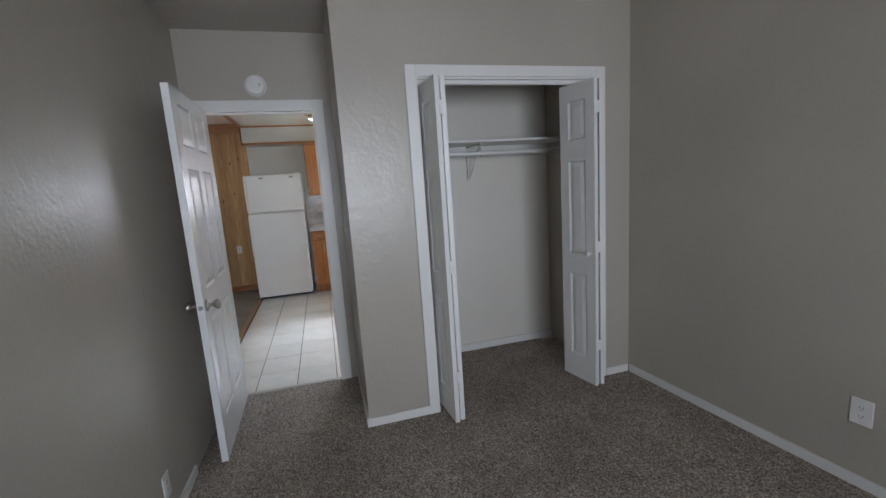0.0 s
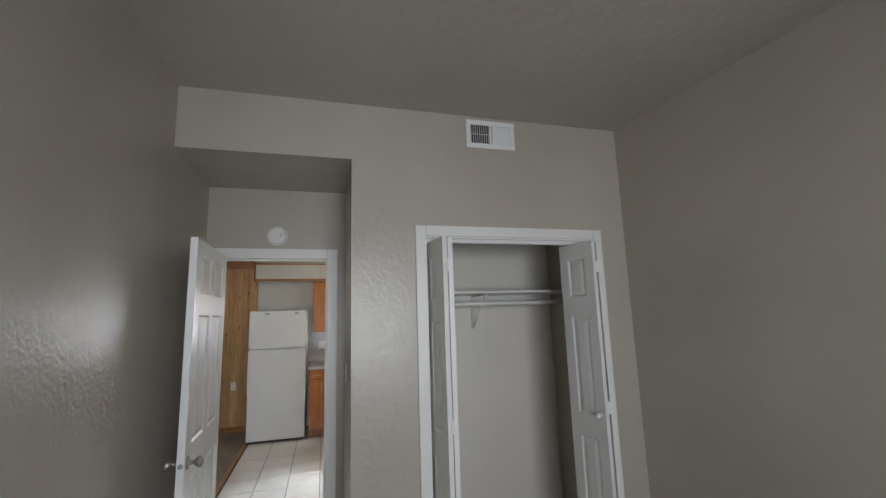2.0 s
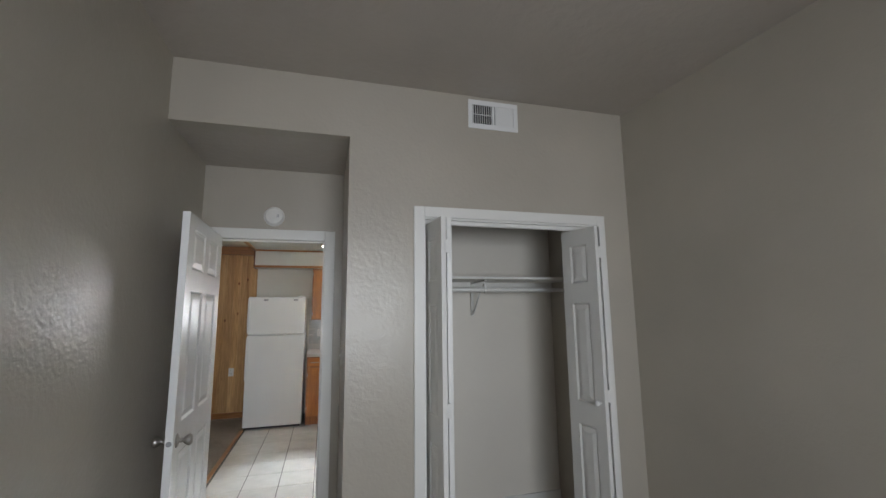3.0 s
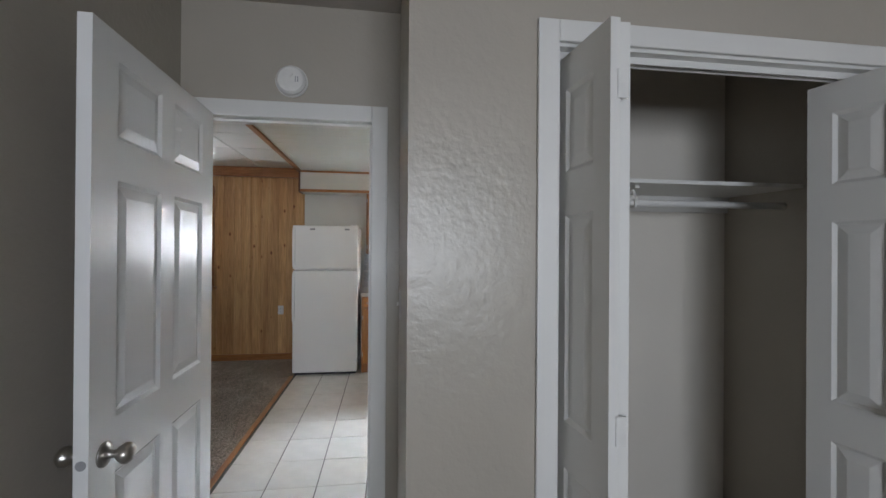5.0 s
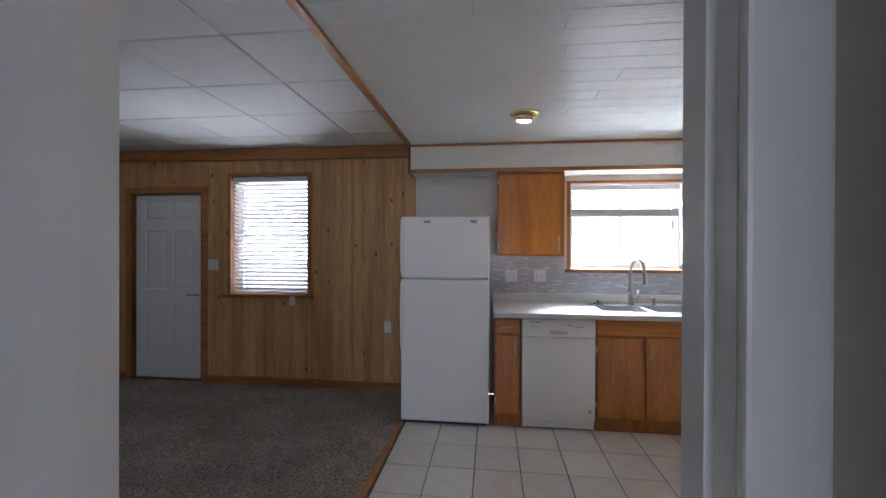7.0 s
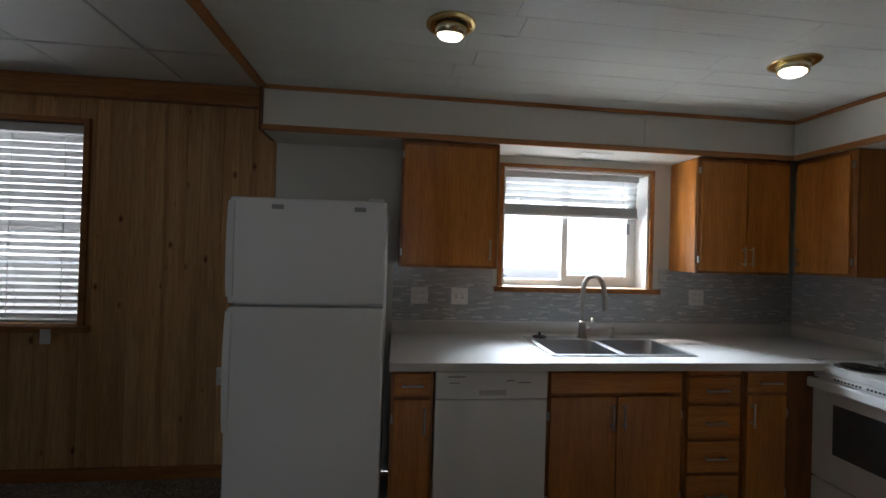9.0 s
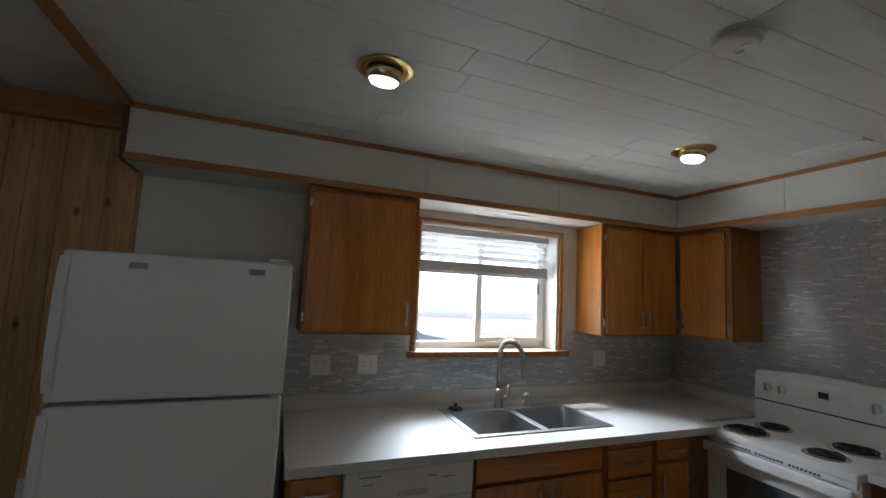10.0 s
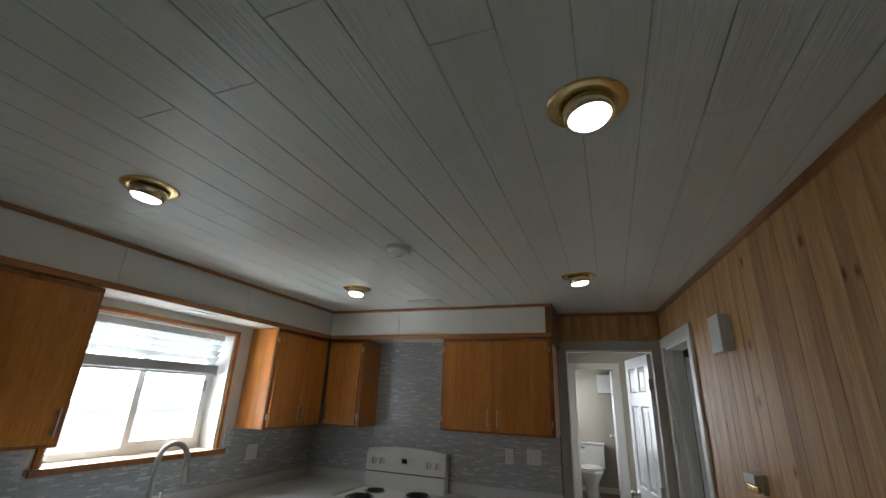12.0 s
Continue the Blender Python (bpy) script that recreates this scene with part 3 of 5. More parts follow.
def bifold(x0, x1, y1, side, label):
    """Two hinged leaves, folded; the outer one turns at x0 on the jamb."""
    thing = empty("bifold_door", label, "door", (0, 0, 0.035), "closet bifold doors")
    w, h, t = 0.296, 2.005, 0.028
    for (ax, ay), (bx, by), face in x0:
        ang = math.degrees(math.atan2(by - ay, bx - ax))
        ob = panel_leaf(thing, w, h, t, [(0.075, 0.221)], BI_ROWS, WHITE_TRIM, "leaf")
        ob.matrix_basis = Matrix.Translation((ax, ay, 0)) @ pose(0, 0, 0, 0, 0, ang)
        if face:
            bm = lathe(bmesh.new(), [(0, 0), (0.010, 0), (0.008, 0.012), (0.016, 0.02), (0.018, 0.028), (0.012, 0.035), (0, 0.037)], Matrix.Translation((0.258, face * t / 2, 0.915)) @ pose(0, 0, 0, -90 * face, 0, 0), 20)
            part("knob", bm, WHITE_PAINT, ob, "round white knob", smooth=True)
    hx, hy = y1
    for z in (0.25, 0.92, 1.80):
        part("hinge", B(hx - 0.014, hy - 0.003, z, hx + 0.014, hy + 0.003, z + 0.075, bevel=0.001), PLASTIC, thing)
    return thing


bifold([((1.437, 3.86), (1.462, 3.565), 0), ((1.517, 3.88), (1.500, 3.585), -1)], None, (1.482, 3.565), 1, "white folded two-leaf closet door with raised panels")
bifold([((2.532, 3.925), (2.530, 3.63), 0), ((2.425, 3.912), (2.485, 3.625), -1)], None, (2.507, 3.627), -1, "white folded two-leaf closet door with round knob")
shelf = empty("closet_shelf", "white closet shelf with hanging rod and bracket", "shelf", (0, 0, 0))
part("board", B(1.05, 4.24, 1.742, XC - 0.003, 4.635, 1.760, bevel=0.002), WHITE_TRIM, shelf)
part("cleat", many((1.05, 4.62, 1.66, XC - 0.003, 4.638, 1.742), (XC - 0.02, 4.24, 1.66, XC - 0.001, 4.62, 1.742)), WHITE_TRIM, shelf)
part("rod", tube(bmesh.new(), (1.05, 4.33, 1.667), (XC - 0.02, 4.33, 1.667), 0.016), WHITE_TRIM, shelf, smooth=True)
bk = part("bracket", many((1.985, 4.30, 1.730, 2.005, 4.62, 1.741), (1.985, 4.608, 1.472, 2.005, 4.62, 1.730)), WHITE_TRIM, shelf, "white steel bracket")
part("brace", bent_tube(bmesh.new(), [(1.995, 4.61, 1.482), (1.995, 4.54, 1.532), (1.995, 4.40, 1.682), (1.995, 4.33, 1.722)], 0.006, 8), WHITE_TRIM, bk)
part("hook", bent_tube(bmesh.new(), [(1.995, 4.33, 1.722), (1.995, 4.308, 1.682), (1.995, 4.315, 1.65), (1.995, 4.33, 1.646), (1.995, 4.35, 1.652)], 0.006, 8), WHITE_TRIM, bk)


# ---- small fixtures of the bedroom ----
def plate(name, m, label, category, gangs, kinds, w=0.07, h=0.115):
    """A wall plate in the x-z plane that faces -y, at the pose m."""
    thing = empty(name, label, category)
    thing.matrix_basis = m
    W = w + 0.046 * (gangs - 1)
    part("cover", B(-W / 2, -0.006, -h / 2, W / 2, 0, h / 2, bevel=0.003), PLASTIC, thing)
    for g in range(gangs):
        x = (g - (gangs - 1) / 2) * 0.046
        if kinds[g] == "o":
            for z in (-0.02, 0.02):
                f = part("socket", B(x - 0.016, -0.008, z - 0.014, x + 0.016, -0.006, z + 0.014, bevel=0.0008), PLASTIC, thing)
                part("slot", many((x - 0.008, -0.0085, z - 0.004, x - 0.006, -0.008, z + 0.006), (x + 0.006, -0.0085, z - 0.004, x + 0.008, -0.008, z + 0.006), (x - 0.002, -0.0085, z - 0.010, x + 0.002, -0.008, z - 0.007)), BLACK, f)
        else:
            part("toggle", many((x - 0.005, -0.016, -0.004, x + 0.005, -0.006, 0.010)), PLASTIC, thing)
            part("toggle_slot", B(x - 0.007, -0.0066, -0.013, x + 0.007, -0.006, 0.013), GREY_PLASTIC, thing)
    return thing


def facing(x, y, z, deg):
    return Matrix.Translation((x, y, z)) @ pose(0, 0, 0, 0, 0, deg)


plate("wall_outlet", right_m @ facing(0, -1.33, 0.355, -90), "white duplex outlet on the bedroom wall", "outlet", 1, "o", 0.08, 0.12)
plate("wall_outlet", facing(0, 3.33, 0.205, 90), "white duplex outlet low on the wall", "outlet", 1, "o")
plate("light_switch", facing(0.953, 4.287, 1.225, -90), "white light switch plate beside the doorway", "switch", 1, "s")
vent = empty("wall_vent", "white metal register with open and closed louvres", "vent", (1.876, 3.79, 2.787))
part("frame", many((-0.175, -0.008, -0.098, 0.175, 0, -0.065), (-0.175, -0.008, 0.065, 0.175, 0, 0.098), (-0.175, -0.008, -0.065, -0.145, 0, 0.065), (0.145, -0.008, -0.065, 0.175, 0, 0.065), (-0.008, -0.006, -0.065, 0.008, 0, 0.065), bevel=0.002), WHITE_PAINT, vent)
# Flat black sheet painted as the shade inside the register.
part("duct", B(-0.145, -0.001, -0.065, 0.145, -0.0004, 0.065), BLACK, vent, "black sheet in place of the shaded duct")
for i in range(11):
    z = -0.058 + i * 0.0116
    part("louvre", B(0.012, -0.006, z - 0.0055, 0.143, -0.002, z + 0.0048), WHITE_PAINT, vent)
for i in range(9):
    part("louvre", B(-0.141 + i * 0.0155, -0.006, -0.063, -0.138 + i * 0.0155, -0.001, 0.063), WHITE_PAINT, vent)
part("bar", many((-0.143, -0.005, -0.002, -0.01, -0.0012, 0.002)), WHITE_PAINT, vent)


def smoke_alarm(m, label):
    thing = empty("smoke_alarm", label, "smoke alarm", group="smoke alarms")
    thing.matrix_basis = m
    part("base", lathe(bmesh.new(), [(0, 0), (0.070, 0), (0.070, 0.010), (0, 0.010)], n=40), PLASTIC, thing, smooth=False)
    part("cover", lathe(bmesh.new(), [(0, 0.010), (0.062, 0.010), (0.066, 0.014), (0.064, 0.026), (0.054, 0.036), (0, 0.038)], n=40), PLASTIC, thing)
    part("button", lathe(bmesh.new(), [(0, 0.037), (0.011, 0.037), (0.010, 0.041), (0, 0.041)], Matrix.Translation((0.0, 0.022, 0)), 16), PLASTIC, thing)
    for x in (0.020, 0.030):
        part("slot", B(x, -0.012, 0.0370, x + 0.004, 0.012, 0.0386), GREY_PLASTIC, thing)
    return thing


smoke_alarm(Matrix.Translation((0.467, 4.537, 2.20)) @ pose(0, 0, 0, 90, 0, 0), "round white smoke alarm above the doorway")
smoke_alarm(Matrix.Translation((1.735, 6.55, ZK)) @ pose(0, 0, 0, 180, 0, 20), "round white smoke alarm on the plank ceiling")

# ---- refrigerator ----
fr = empty("refrigerator", "white top-freezer refrigerator with pebbled doors", "refrigerator", (-0.157, 7.525, 0))
FW = 0.73
part("cabinet", B(0.006, 0.075, 0.036, FW - 0.006, 0.74, 1.715, bevel=0.006), APPLIANCE, fr)
part("gasket", many((0.015, 0.066, 0.07, FW - 0.015, 0.076, 1.20), (0.015, 0.066, 1.22, FW - 0.015, 0.076, 1.71)), GASKET, fr)
part("freezer_door", B(0, 0, 1.218, FW, 0.067, 1.722, bevel=0.014, segments=3), APPLIANCE, fr)
part("fridge_door", B(0, 0, 0.034, FW, 0.067, 1.205, bevel=0.014, segments=3), APPLIANCE, fr)
part("kick_grille", B(0.02, 0.03, 0.006, FW - 0.02, 0.06, 0.033, bevel=0.003), BLACK, fr)


def fridge_handle(z0, z1):
    bm = bmesh.new()
    for i in range(12):
        a, b = i / 12, (i + 1) / 12
        d0, d1 = 0.018 * math.sin(math.pi * a) ** 0.6 + 0.004 if 0 < a else 0.004, 0.018 * math.sin(math.pi * b) ** 0.6 + 0.004 if b < 1 else 0.004
        za, zb = z0 + (z1 - z0) * a, z0 + (z1 - z0) * b
        v = [bm.verts.new(p) for p in ((-0.003, -d0, za), (0.026, -d0, za), (0.026, 0.004, za), (-0.003, 0.03, za), (-0.003, -d1, zb), (0.026, -d1, zb), (0.026, 0.004, zb), (-0.003, 0.03, zb))]
        for f in ((0, 1, 5, 4), (1, 2, 6, 5), (2, 3, 7, 6), (3, 0, 4, 7)):
            bm.faces.new([v[k] for k in f])
        if i in (0, 11):
            bm.faces.new([v[k] for k in ((0, 1, 2, 3) if i == 0 else (4, 5, 6, 7))])
    bmesh.ops.remove_doubles(bm, verts=bm.verts, dist=0.0005)
    bmesh.ops.recalc_face_normals(bm, faces=bm.faces)
    return bm


part("handle", fridge_handle(1.25, 1.70), APPLIANCE, fr)
part("handle", fridge_handle(0.62, 1.18), APPLIANCE, fr)
for x in (0.215, 0.60):
    part("badge", B(x - 0.025, -0.0025, 1.668, x + 0.03, 0.0005, 1.69, bevel=0.001), GREY_PLASTIC, fr, "small grey metal badge")
part("hinge_cap", B(FW - 0.09, 0.01, 1.722, FW - 0.02, 0.10, 1.737, bevel=0.004), APPLIANCE, fr)
for x in (0.06, FW - 0.06):
    part("foot", tube(bmesh.new(), (x, 0.12, 0), (x, 0.12, 0.05), 0.02), BLACK, fr)
    part("roller", tube(bmesh.new(), (x, 0.68, 0), (x, 0.68, 0.05), 0.02), BLACK, fr)


# ---- cabinets ----
def pull(parent, x, y, z, length, upright):
    """A bar pull on a front that faces -y."""
    bm = bmesh.new()
    a = (0, 0, length / 2) if upright else (length / 2, 0, 0)
    tube(bm, (x - a[0], y - 0.028, z - a[2]), (x + a[0], y - 0.028, z + a[2]), 0.0055, n=12)
    for s in (-0.72, 0.72):
        tube(bm, (x + s * a[0], y - 0.028, z + s * a[2]), (x + s * a[0], y, z + s * a[2]), 0.0045, n=10)
    return part("handle", bm, NICKEL, parent, "brushed nickel bar pull")


def hinge(parent, x, y, z):
    part("hinge", B(x - 0.006, y - 0.006, z - 0.022, x + 0.006, y + 0.012, z + 0.022, bevel=0.001), NICKEL, parent)


def front(parent, x0, z0, x1, z1, y, material, name="door"):
    return part(name, B(x0, y, z0, x1, y + 0.018, z1, bevel=0.003), material, parent)


def wall_cabinet(m, w, h, d, doors, pulls, hinges, label, z0=0.0):
    """Its back is at y = d, its frame at y = 0.018, its doors proud of that; z from 0 to h."""
    c = empty("wall_cabinet", label, "cabinet", group="wall cabinets")
    c.matrix_basis = m
    part("body", B(0, 0.02, 0, w, d, h, bevel=0.002), OAK_Z, c)
    part("face_frame", many((0, 0.018, 0, 0.03, 0.036, h), (w - 0.03, 0.018, 0, w, 0.036, h), (0.03, 0.018, 0, w - 0.03, 0.036, 0.03), (0.03, 0.018, h - 0.03, w - 0.03, 0.036, h)), FRAME_OAK, c)
    for (a, b), px in zip(doors, pulls):
        dr = front(c, a, 0.018, b, h - 0.032, 0.0, OAK_Z)
        pull(dr, px, 0.0, 0.115, 0.13, True)
    for x in hinges:
        hinge(c, x, 0.012, 0.09), hinge(c, x, 0.012, h - 0.09)
    return c


wall_cabinet(facing(0.64, 8.03, 1.392, 0), 0.61, 0.778, 0.30, [(0.018, 0.585)], [0.555], [0.010], "golden oak wall cabinet above the counter by the fridge")
wall_cabinet(facing(2.60, 8.03, 1.400, 0), 0.675, 0.770, 0.30, [(0.02, 0.342), (0.346, 0.66)], [0.315, 0.372], [0.010], "golden oak two-door wall cabinet beside the window")
wall_cabinet(facing(3.28, 8.025, 1.410, -90), 0.385, 0.760, 0.32, [(0.02, 0.350)], [0.045], [0.362], "golden oak corner wall cabinet beside the stove")
wall_cabinet(facing(3.28, 6.87, 1.435, -90), 0.92, 0.735, 0.32, [(0.02, 0.437), (0.452, 0.885)], [0.405, 0.484], [0.012, 0.897], "golden oak two-door wall cabinet beside the stove")

YF = 7.56   # fronts of the base units


def base_cabinet(x0, x1, rows, label, name="base_cabinet"):
    """rows: (z0, z1, kind, splits) with kind d (drawer), p (plain panel), l or r (a door with its pull on that side) or w (two doors)."""
    c = empty(name, label, "cabinet", (x0, YF, 0), "base cabinets")
    w = x1 - x0
    part("body", many((0, 0.02, 0.10, w, 0.04, 0.899), (0, 0.04, 0.10, 0.018, 0.75, 0.72), (w - 0.018, 0.04, 0.10, w, 0.75, 0.72), (0.018, 0.04, 0.10, w - 0.018, 0.75, 0.118)), FRAME_OAK, c, "brown oak carcass")
    part("toe_kick", B(0, 0.028, 0, w, 0.045, 0.0995), FRAME_OAK, c)
    for z0, z1, kind in rows:
        if kind in "dp":
            f = front(c, 0.018, z0, w - 0.018, z1, 0.0, OAK_X, "drawer_front")
            if kind == "d":
                pull(f, w / 2, 0, (z0 + z1) / 2, min(0.13, w * 0.5), False)
        elif kind == "w":
            for a, b, px in ((0.018, w / 2 - 0.003, w / 2 - 0.032), (w / 2 + 0.003, w - 0.018, w / 2 + 0.032)):
                f = front(c, a, z0, b, z1, 0.0, OAK_Z)
                pull(f, px, 0, z1 - 0.10, 0.13, True)
            for x in (0.012, w - 0.012):
                hinge(c, x, 0.012, z0 + 0.1), hinge(c, x, 0.012, z1 - 0.1)
        else:
            f = front(c, 0.018, z0, w - 0.018, z1, 0.0, OAK_Z)
            pull(f, 0.04 if kind == "l" else w - 0.045, 0, z1 - 0.10, 0.13, True)
            hinge(c, w - 0.010 if kind == "l" else 0.010, 0.012, z1 - 0.1), hinge(c, w - 0.010 if kind == "l" else 0.010, 0.012, z0 + 0.1)
    return c


base_cabinet(0.615, 0.830, [(0.770, 0.878, "d"), (0.115, 0.75, "r")], "narrow golden oak base cabinet with one drawer")
base_cabinet(1.418, 2.178, [(0.775, 0.882, "p"), (0.115, 0.755, "w")], "golden oak sink base cabinet with two doors")
base_cabinet(2.182, 2.522, [(0.868, 0.890, "p"), (0.72, 0.858, "d"), (0.53, 0.70, "d"), (0.345, 0.51, "d"), (0.13, 0.325, "d")], "golden oak drawer base cabinet with bar pulls")
base_cabinet(2.526, 2.80, [(0.775, 0.88, "d"), (0.115, 0.755, "l")], "golden oak base cabinet with drawer and door")
tagged(new("cabinet_filler", mesh_of("cabinet_filler", many((2.802, YF + 0.02, 0, 2.995, YF + 0.04, 0.899), (2.975, YF + 0.04, 0, 2.995, 7.64, 0.899)), DARK_OAK)), "dark brown filler boards beside the stove", "filler")
desk = empty("counter_support", "brown oak side panels under the short counter", "cabinet", (0, 0, 0))
part("side_panel", B(3.02, 5.98, 0, 3.58, 6.0, 0.90), DARK_OAK, desk)
part("side_panel", B(3.20, 6.54, 0, 3.58, 6.56, 0.90), DARK_OAK, desk)
part("side_panel", B(3.02, 6.845, 0, 3.58, 6.865, 0.90), DARK_OAK, desk)

# dishwasher
dw = empty("dishwasher", "white built-in dishwasher under the counter", "dishwasher", (0.836, YF, 0))
part("tub", B(0.004, 0.03, 0.09, 0.572, 0.7, 0.872), GREY_PLASTIC, dw)
part("door", B(0, -0.012, 0.09, 0.576, 0.03, 0.752, bevel=0.006), APPLIANCE, dw)
part("control_panel", B(0, -0.016, 0.755, 0.576, 0.03, 0.893, bevel=0.006), APPLIANCE, dw)
part("latch", B(0.22, -0.0185, 0.774, 0.36, -0.0155, 0.80, bevel=0.002), MID_GREY, dw, "grey recessed latch")
part("label_bar", many((0.06, -0.0168, 0.864, 0.15, -0.0160, 0.870), (0.07, -0.0168, 0.834, 0.12, -0.0160, 0.839)), GREY_PLASTIC, dw, "faint grey lettering bars")
part("buttons", many((0.42, -0.0168, 0.834, 0.49, -0.016, 0.840), (0.36, -0.0168, 0.844, 0.40, -0.016, 0.851)), GREY_PLASTIC, dw)
part("kick_plate", B(0.006, 0.0, 0.018, 0.570, 0.02, 0.086, bevel=0.002), APPLIANCE, dw)
# Black box that paints the shade below and behind the kick plate.
part("toe_gap_shade", B(0.01, 0.03, 0.0, 0.566, 0.05, 0.085), BLACK, dw)
part("badge", tube(bmesh.new(), (0.535, -0.0145, 0.165), (0.535, -0.011, 0.165), 0.014, n=16), NICKEL, dw)

# ---- counters and sink ----
SX0, SX1, SY0, SY1 = 1.475, 2.335, 7.665, 8.185
def cut_slab(xs, ys, z0, z1, skip):
    """One slab over a grid of cells, with the skipped cells left open."""
    bm = bmesh.new()
    cells = {(i, j) for i in range(len(xs) - 1) for j in range(len(ys) - 1) if not skip(i, j)}
    v = {(i, j, k): bm.verts.new((x, y, z)) for i, x in enumerate(xs) for j, y in enumerate(ys) for k, z in enumerate((z0, z1))}
    for i, j in cells:
        for k in (0, 1):
            bm.faces.new([v[p] for p in ((i, j, k), (i + 1, j, k), (i + 1, j + 1, k), (i, j + 1, k))])
        for di, dj, a, b in ((-1, 0, (i, j), (i, j + 1)), (1, 0, (i + 1, j), (i + 1, j + 1)), (0, -1, (i, j), (i + 1, j)), (0, 1, (i, j + 1), (i + 1, j + 1))):
            if (i + di, j + dj) not in cells:
                bm.faces.new([v[p] for p in ((*a, 0), (*b, 0), (*b, 1), (*a, 1))])
    for q in [q for q in bm.verts if not q.link_faces]:
        bm.verts.remove(q)
    bmesh.ops.recalc_face_normals(bm, faces=bm.faces)
    return bm


bm = cut_slab([0.605, SX0 + 0.02, SX1 - 0.02, 3.0, XK - 0.02], [7.53, 7.648, SY0 + 0.02, SY1 - 0.02, YK - 0.02], 0.90, 0.94, lambda i, j: (i, j) == (1, 2) or (i == 3 and j == 0))
ct = empty("worktop", "pale speckled laminate worktop with upstand", "worktop", (0, 0, 0))
part("top", bm, COUNTER, ct)
part("front_edge", many((0.603, 7.522, 0.900, 2.998, 7.53, 0.9415), bevel=0.0035), COUNTER, ct)
part("upstand", many((0.605, YK - 0.02, 0.90, XK - 0.02, YK, 1.02), (XK - 0.02, 7.648, 0.90, XK, YK, 1.02), bevel=0.003), COUNTER, ct)
ct2 = empty("worktop", "pale speckled laminate worktop on the stove wall", "worktop", (0, 0, 0))
part("top", B(3.0, 5.955, 0.90, XK - 0.02, 6.868, 0.94, bevel=0.006), COUNTER, ct2)
part("upstand", B(XK - 0.02, 5.955, 0.90, XK, 6.868, 1.02, bevel=0.003), COUNTER, ct2)

sink = empty("kitchen_sink", "stainless steel double-bowl drop-in sink", "sink", (0, 0, 0.94))
MX = (SX0 + SX1) / 2
part("rim", many((SX0, SY0, 0, SX1, SY0 + 0.035, 0.006), (SX0, SY1 - 0.10, 0, SX1, SY1, 0.006), (SX0, SY0 + 0.035, 0, SX0 + 0.035, SY1 - 0.10, 0.006), (SX1 - 0.035, SY0 + 0.035, 0, SX1, SY1 - 0.10, 0.006), (MX - 0.022, SY0 + 0.035, 0, MX + 0.022, SY1 - 0.10, 0.006), bevel=0.0025), STEEL, sink)


def bowl(xa, xb, ya, yb, depth):
    bm = bmesh.new()

    def ring(inset, r, z, n=6):
        pts = []
        for cx, cy, a0 in ((xb - inset - r, yb - inset - r, 0), (xa + inset + r, yb - inset - r, 90), (xa + inset + r, ya + inset + r, 180), (xb - inset - r, ya + inset + r, 270)):
            for i in range(n + 1):
                a = radians(a0 + 90 * i / n)
                pts.append(bm.verts.new((cx + r * math.cos(a), cy + r * math.sin(a), z)))
        return pts
    rings = [ring(-0.004, 0.05, 0.004), ring(0.0, 0.05, -0.004), ring(0.012, 0.05, -depth * 0.8), ring(0.04, 0.05, -depth), ring(0.13, 0.03, -depth - 0.004)]
    for a, b in zip(rings, rings[1:]):
        for i in range(len(a)):
            bm.faces.new((a[i], a[(i + 1) % len(a)], b[(i + 1) % len(a)], b[i]))
    bm.faces.new(rings[-1])
    bmesh.ops.recalc_face_normals(bm, faces=bm.faces)
    bmesh.ops.reverse_faces(bm, faces=bm.faces)
    return bm


for xa, xb in ((SX0 + 0.035, MX - 0.022), (MX + 0.022, SX1 - 0.035)):
    b_ = part("bowl", bowl(xa, xb, SY0 + 0.035, SY1 - 0.10, 0.17), STEEL, sink, smooth=True)
    part("drain", lathe(bmesh.new(), [(0, 0.0), (0.045, 0.0), (0.04, 0.006), (0, 0.003)], Matrix.Translation(((xa + xb) / 2, (SY0 + SY1) / 2 - 0.03, -0.174)), 20), CHROME, b_)
FXX, FYY = 1.862, SY1 - 0.05
fa = empty("kitchen_faucet", "brushed nickel gooseneck pull-down faucet with side lever", "faucet", (FXX, FYY, 0.946))
part("base", lathe(bmesh.new(), [(0, 0), (0.034, 0), (0.034, 0.006), (0.026, 0.02), (0.024, 0.09), (0.017, 0.115), (0, 0.115)]), NICKEL, fa, smooth=True)
pts = [(0, 0, 0.1), (0, 0, 0.2), (0, 0, 0.30)] + [(0.03 * (1 - math.cos(radians(a))) / 1.0, -0.085 + 0.085 * math.cos(radians(a)), 0.315 + 0.10 * math.sin(radians(a))) for a in range(0, 181, 15)]
part("neck", bent_tube(bmesh.new(), pts + [(0.062, -0.172, 0.29)], 0.016), NICKEL, fa, smooth=True)
part("spray_head", tube(bmesh.new(), (0.062, -0.172, 0.295), (0.066, -0.182, 0.205), 0.016, 0.021), NICKEL, fa, smooth=False)
part("lever", bent_tube(bmesh.new(), [(0.02, 0, 0.06), (0.055, -0.004, 0.062), (0.062, -0.006, 0.075), (0.066, -0.008, 0.135)], 0.009), NICKEL, fa, smooth=True)
so = empty("soap_dispenser", "small brushed nickel soap dispenser on the sink", "dispenser", (FXX + 0.205, FYY, 0.946))
part("base", lathe(bmesh.new(), [(0, 0), (0.020, 0), (0.018, 0.01), (0.013, 0.014), (0.013, 0.055), (0.016, 0.06), (0.016, 0.075), (0, 0.078)], n=20), NICKEL, so, smooth=True)
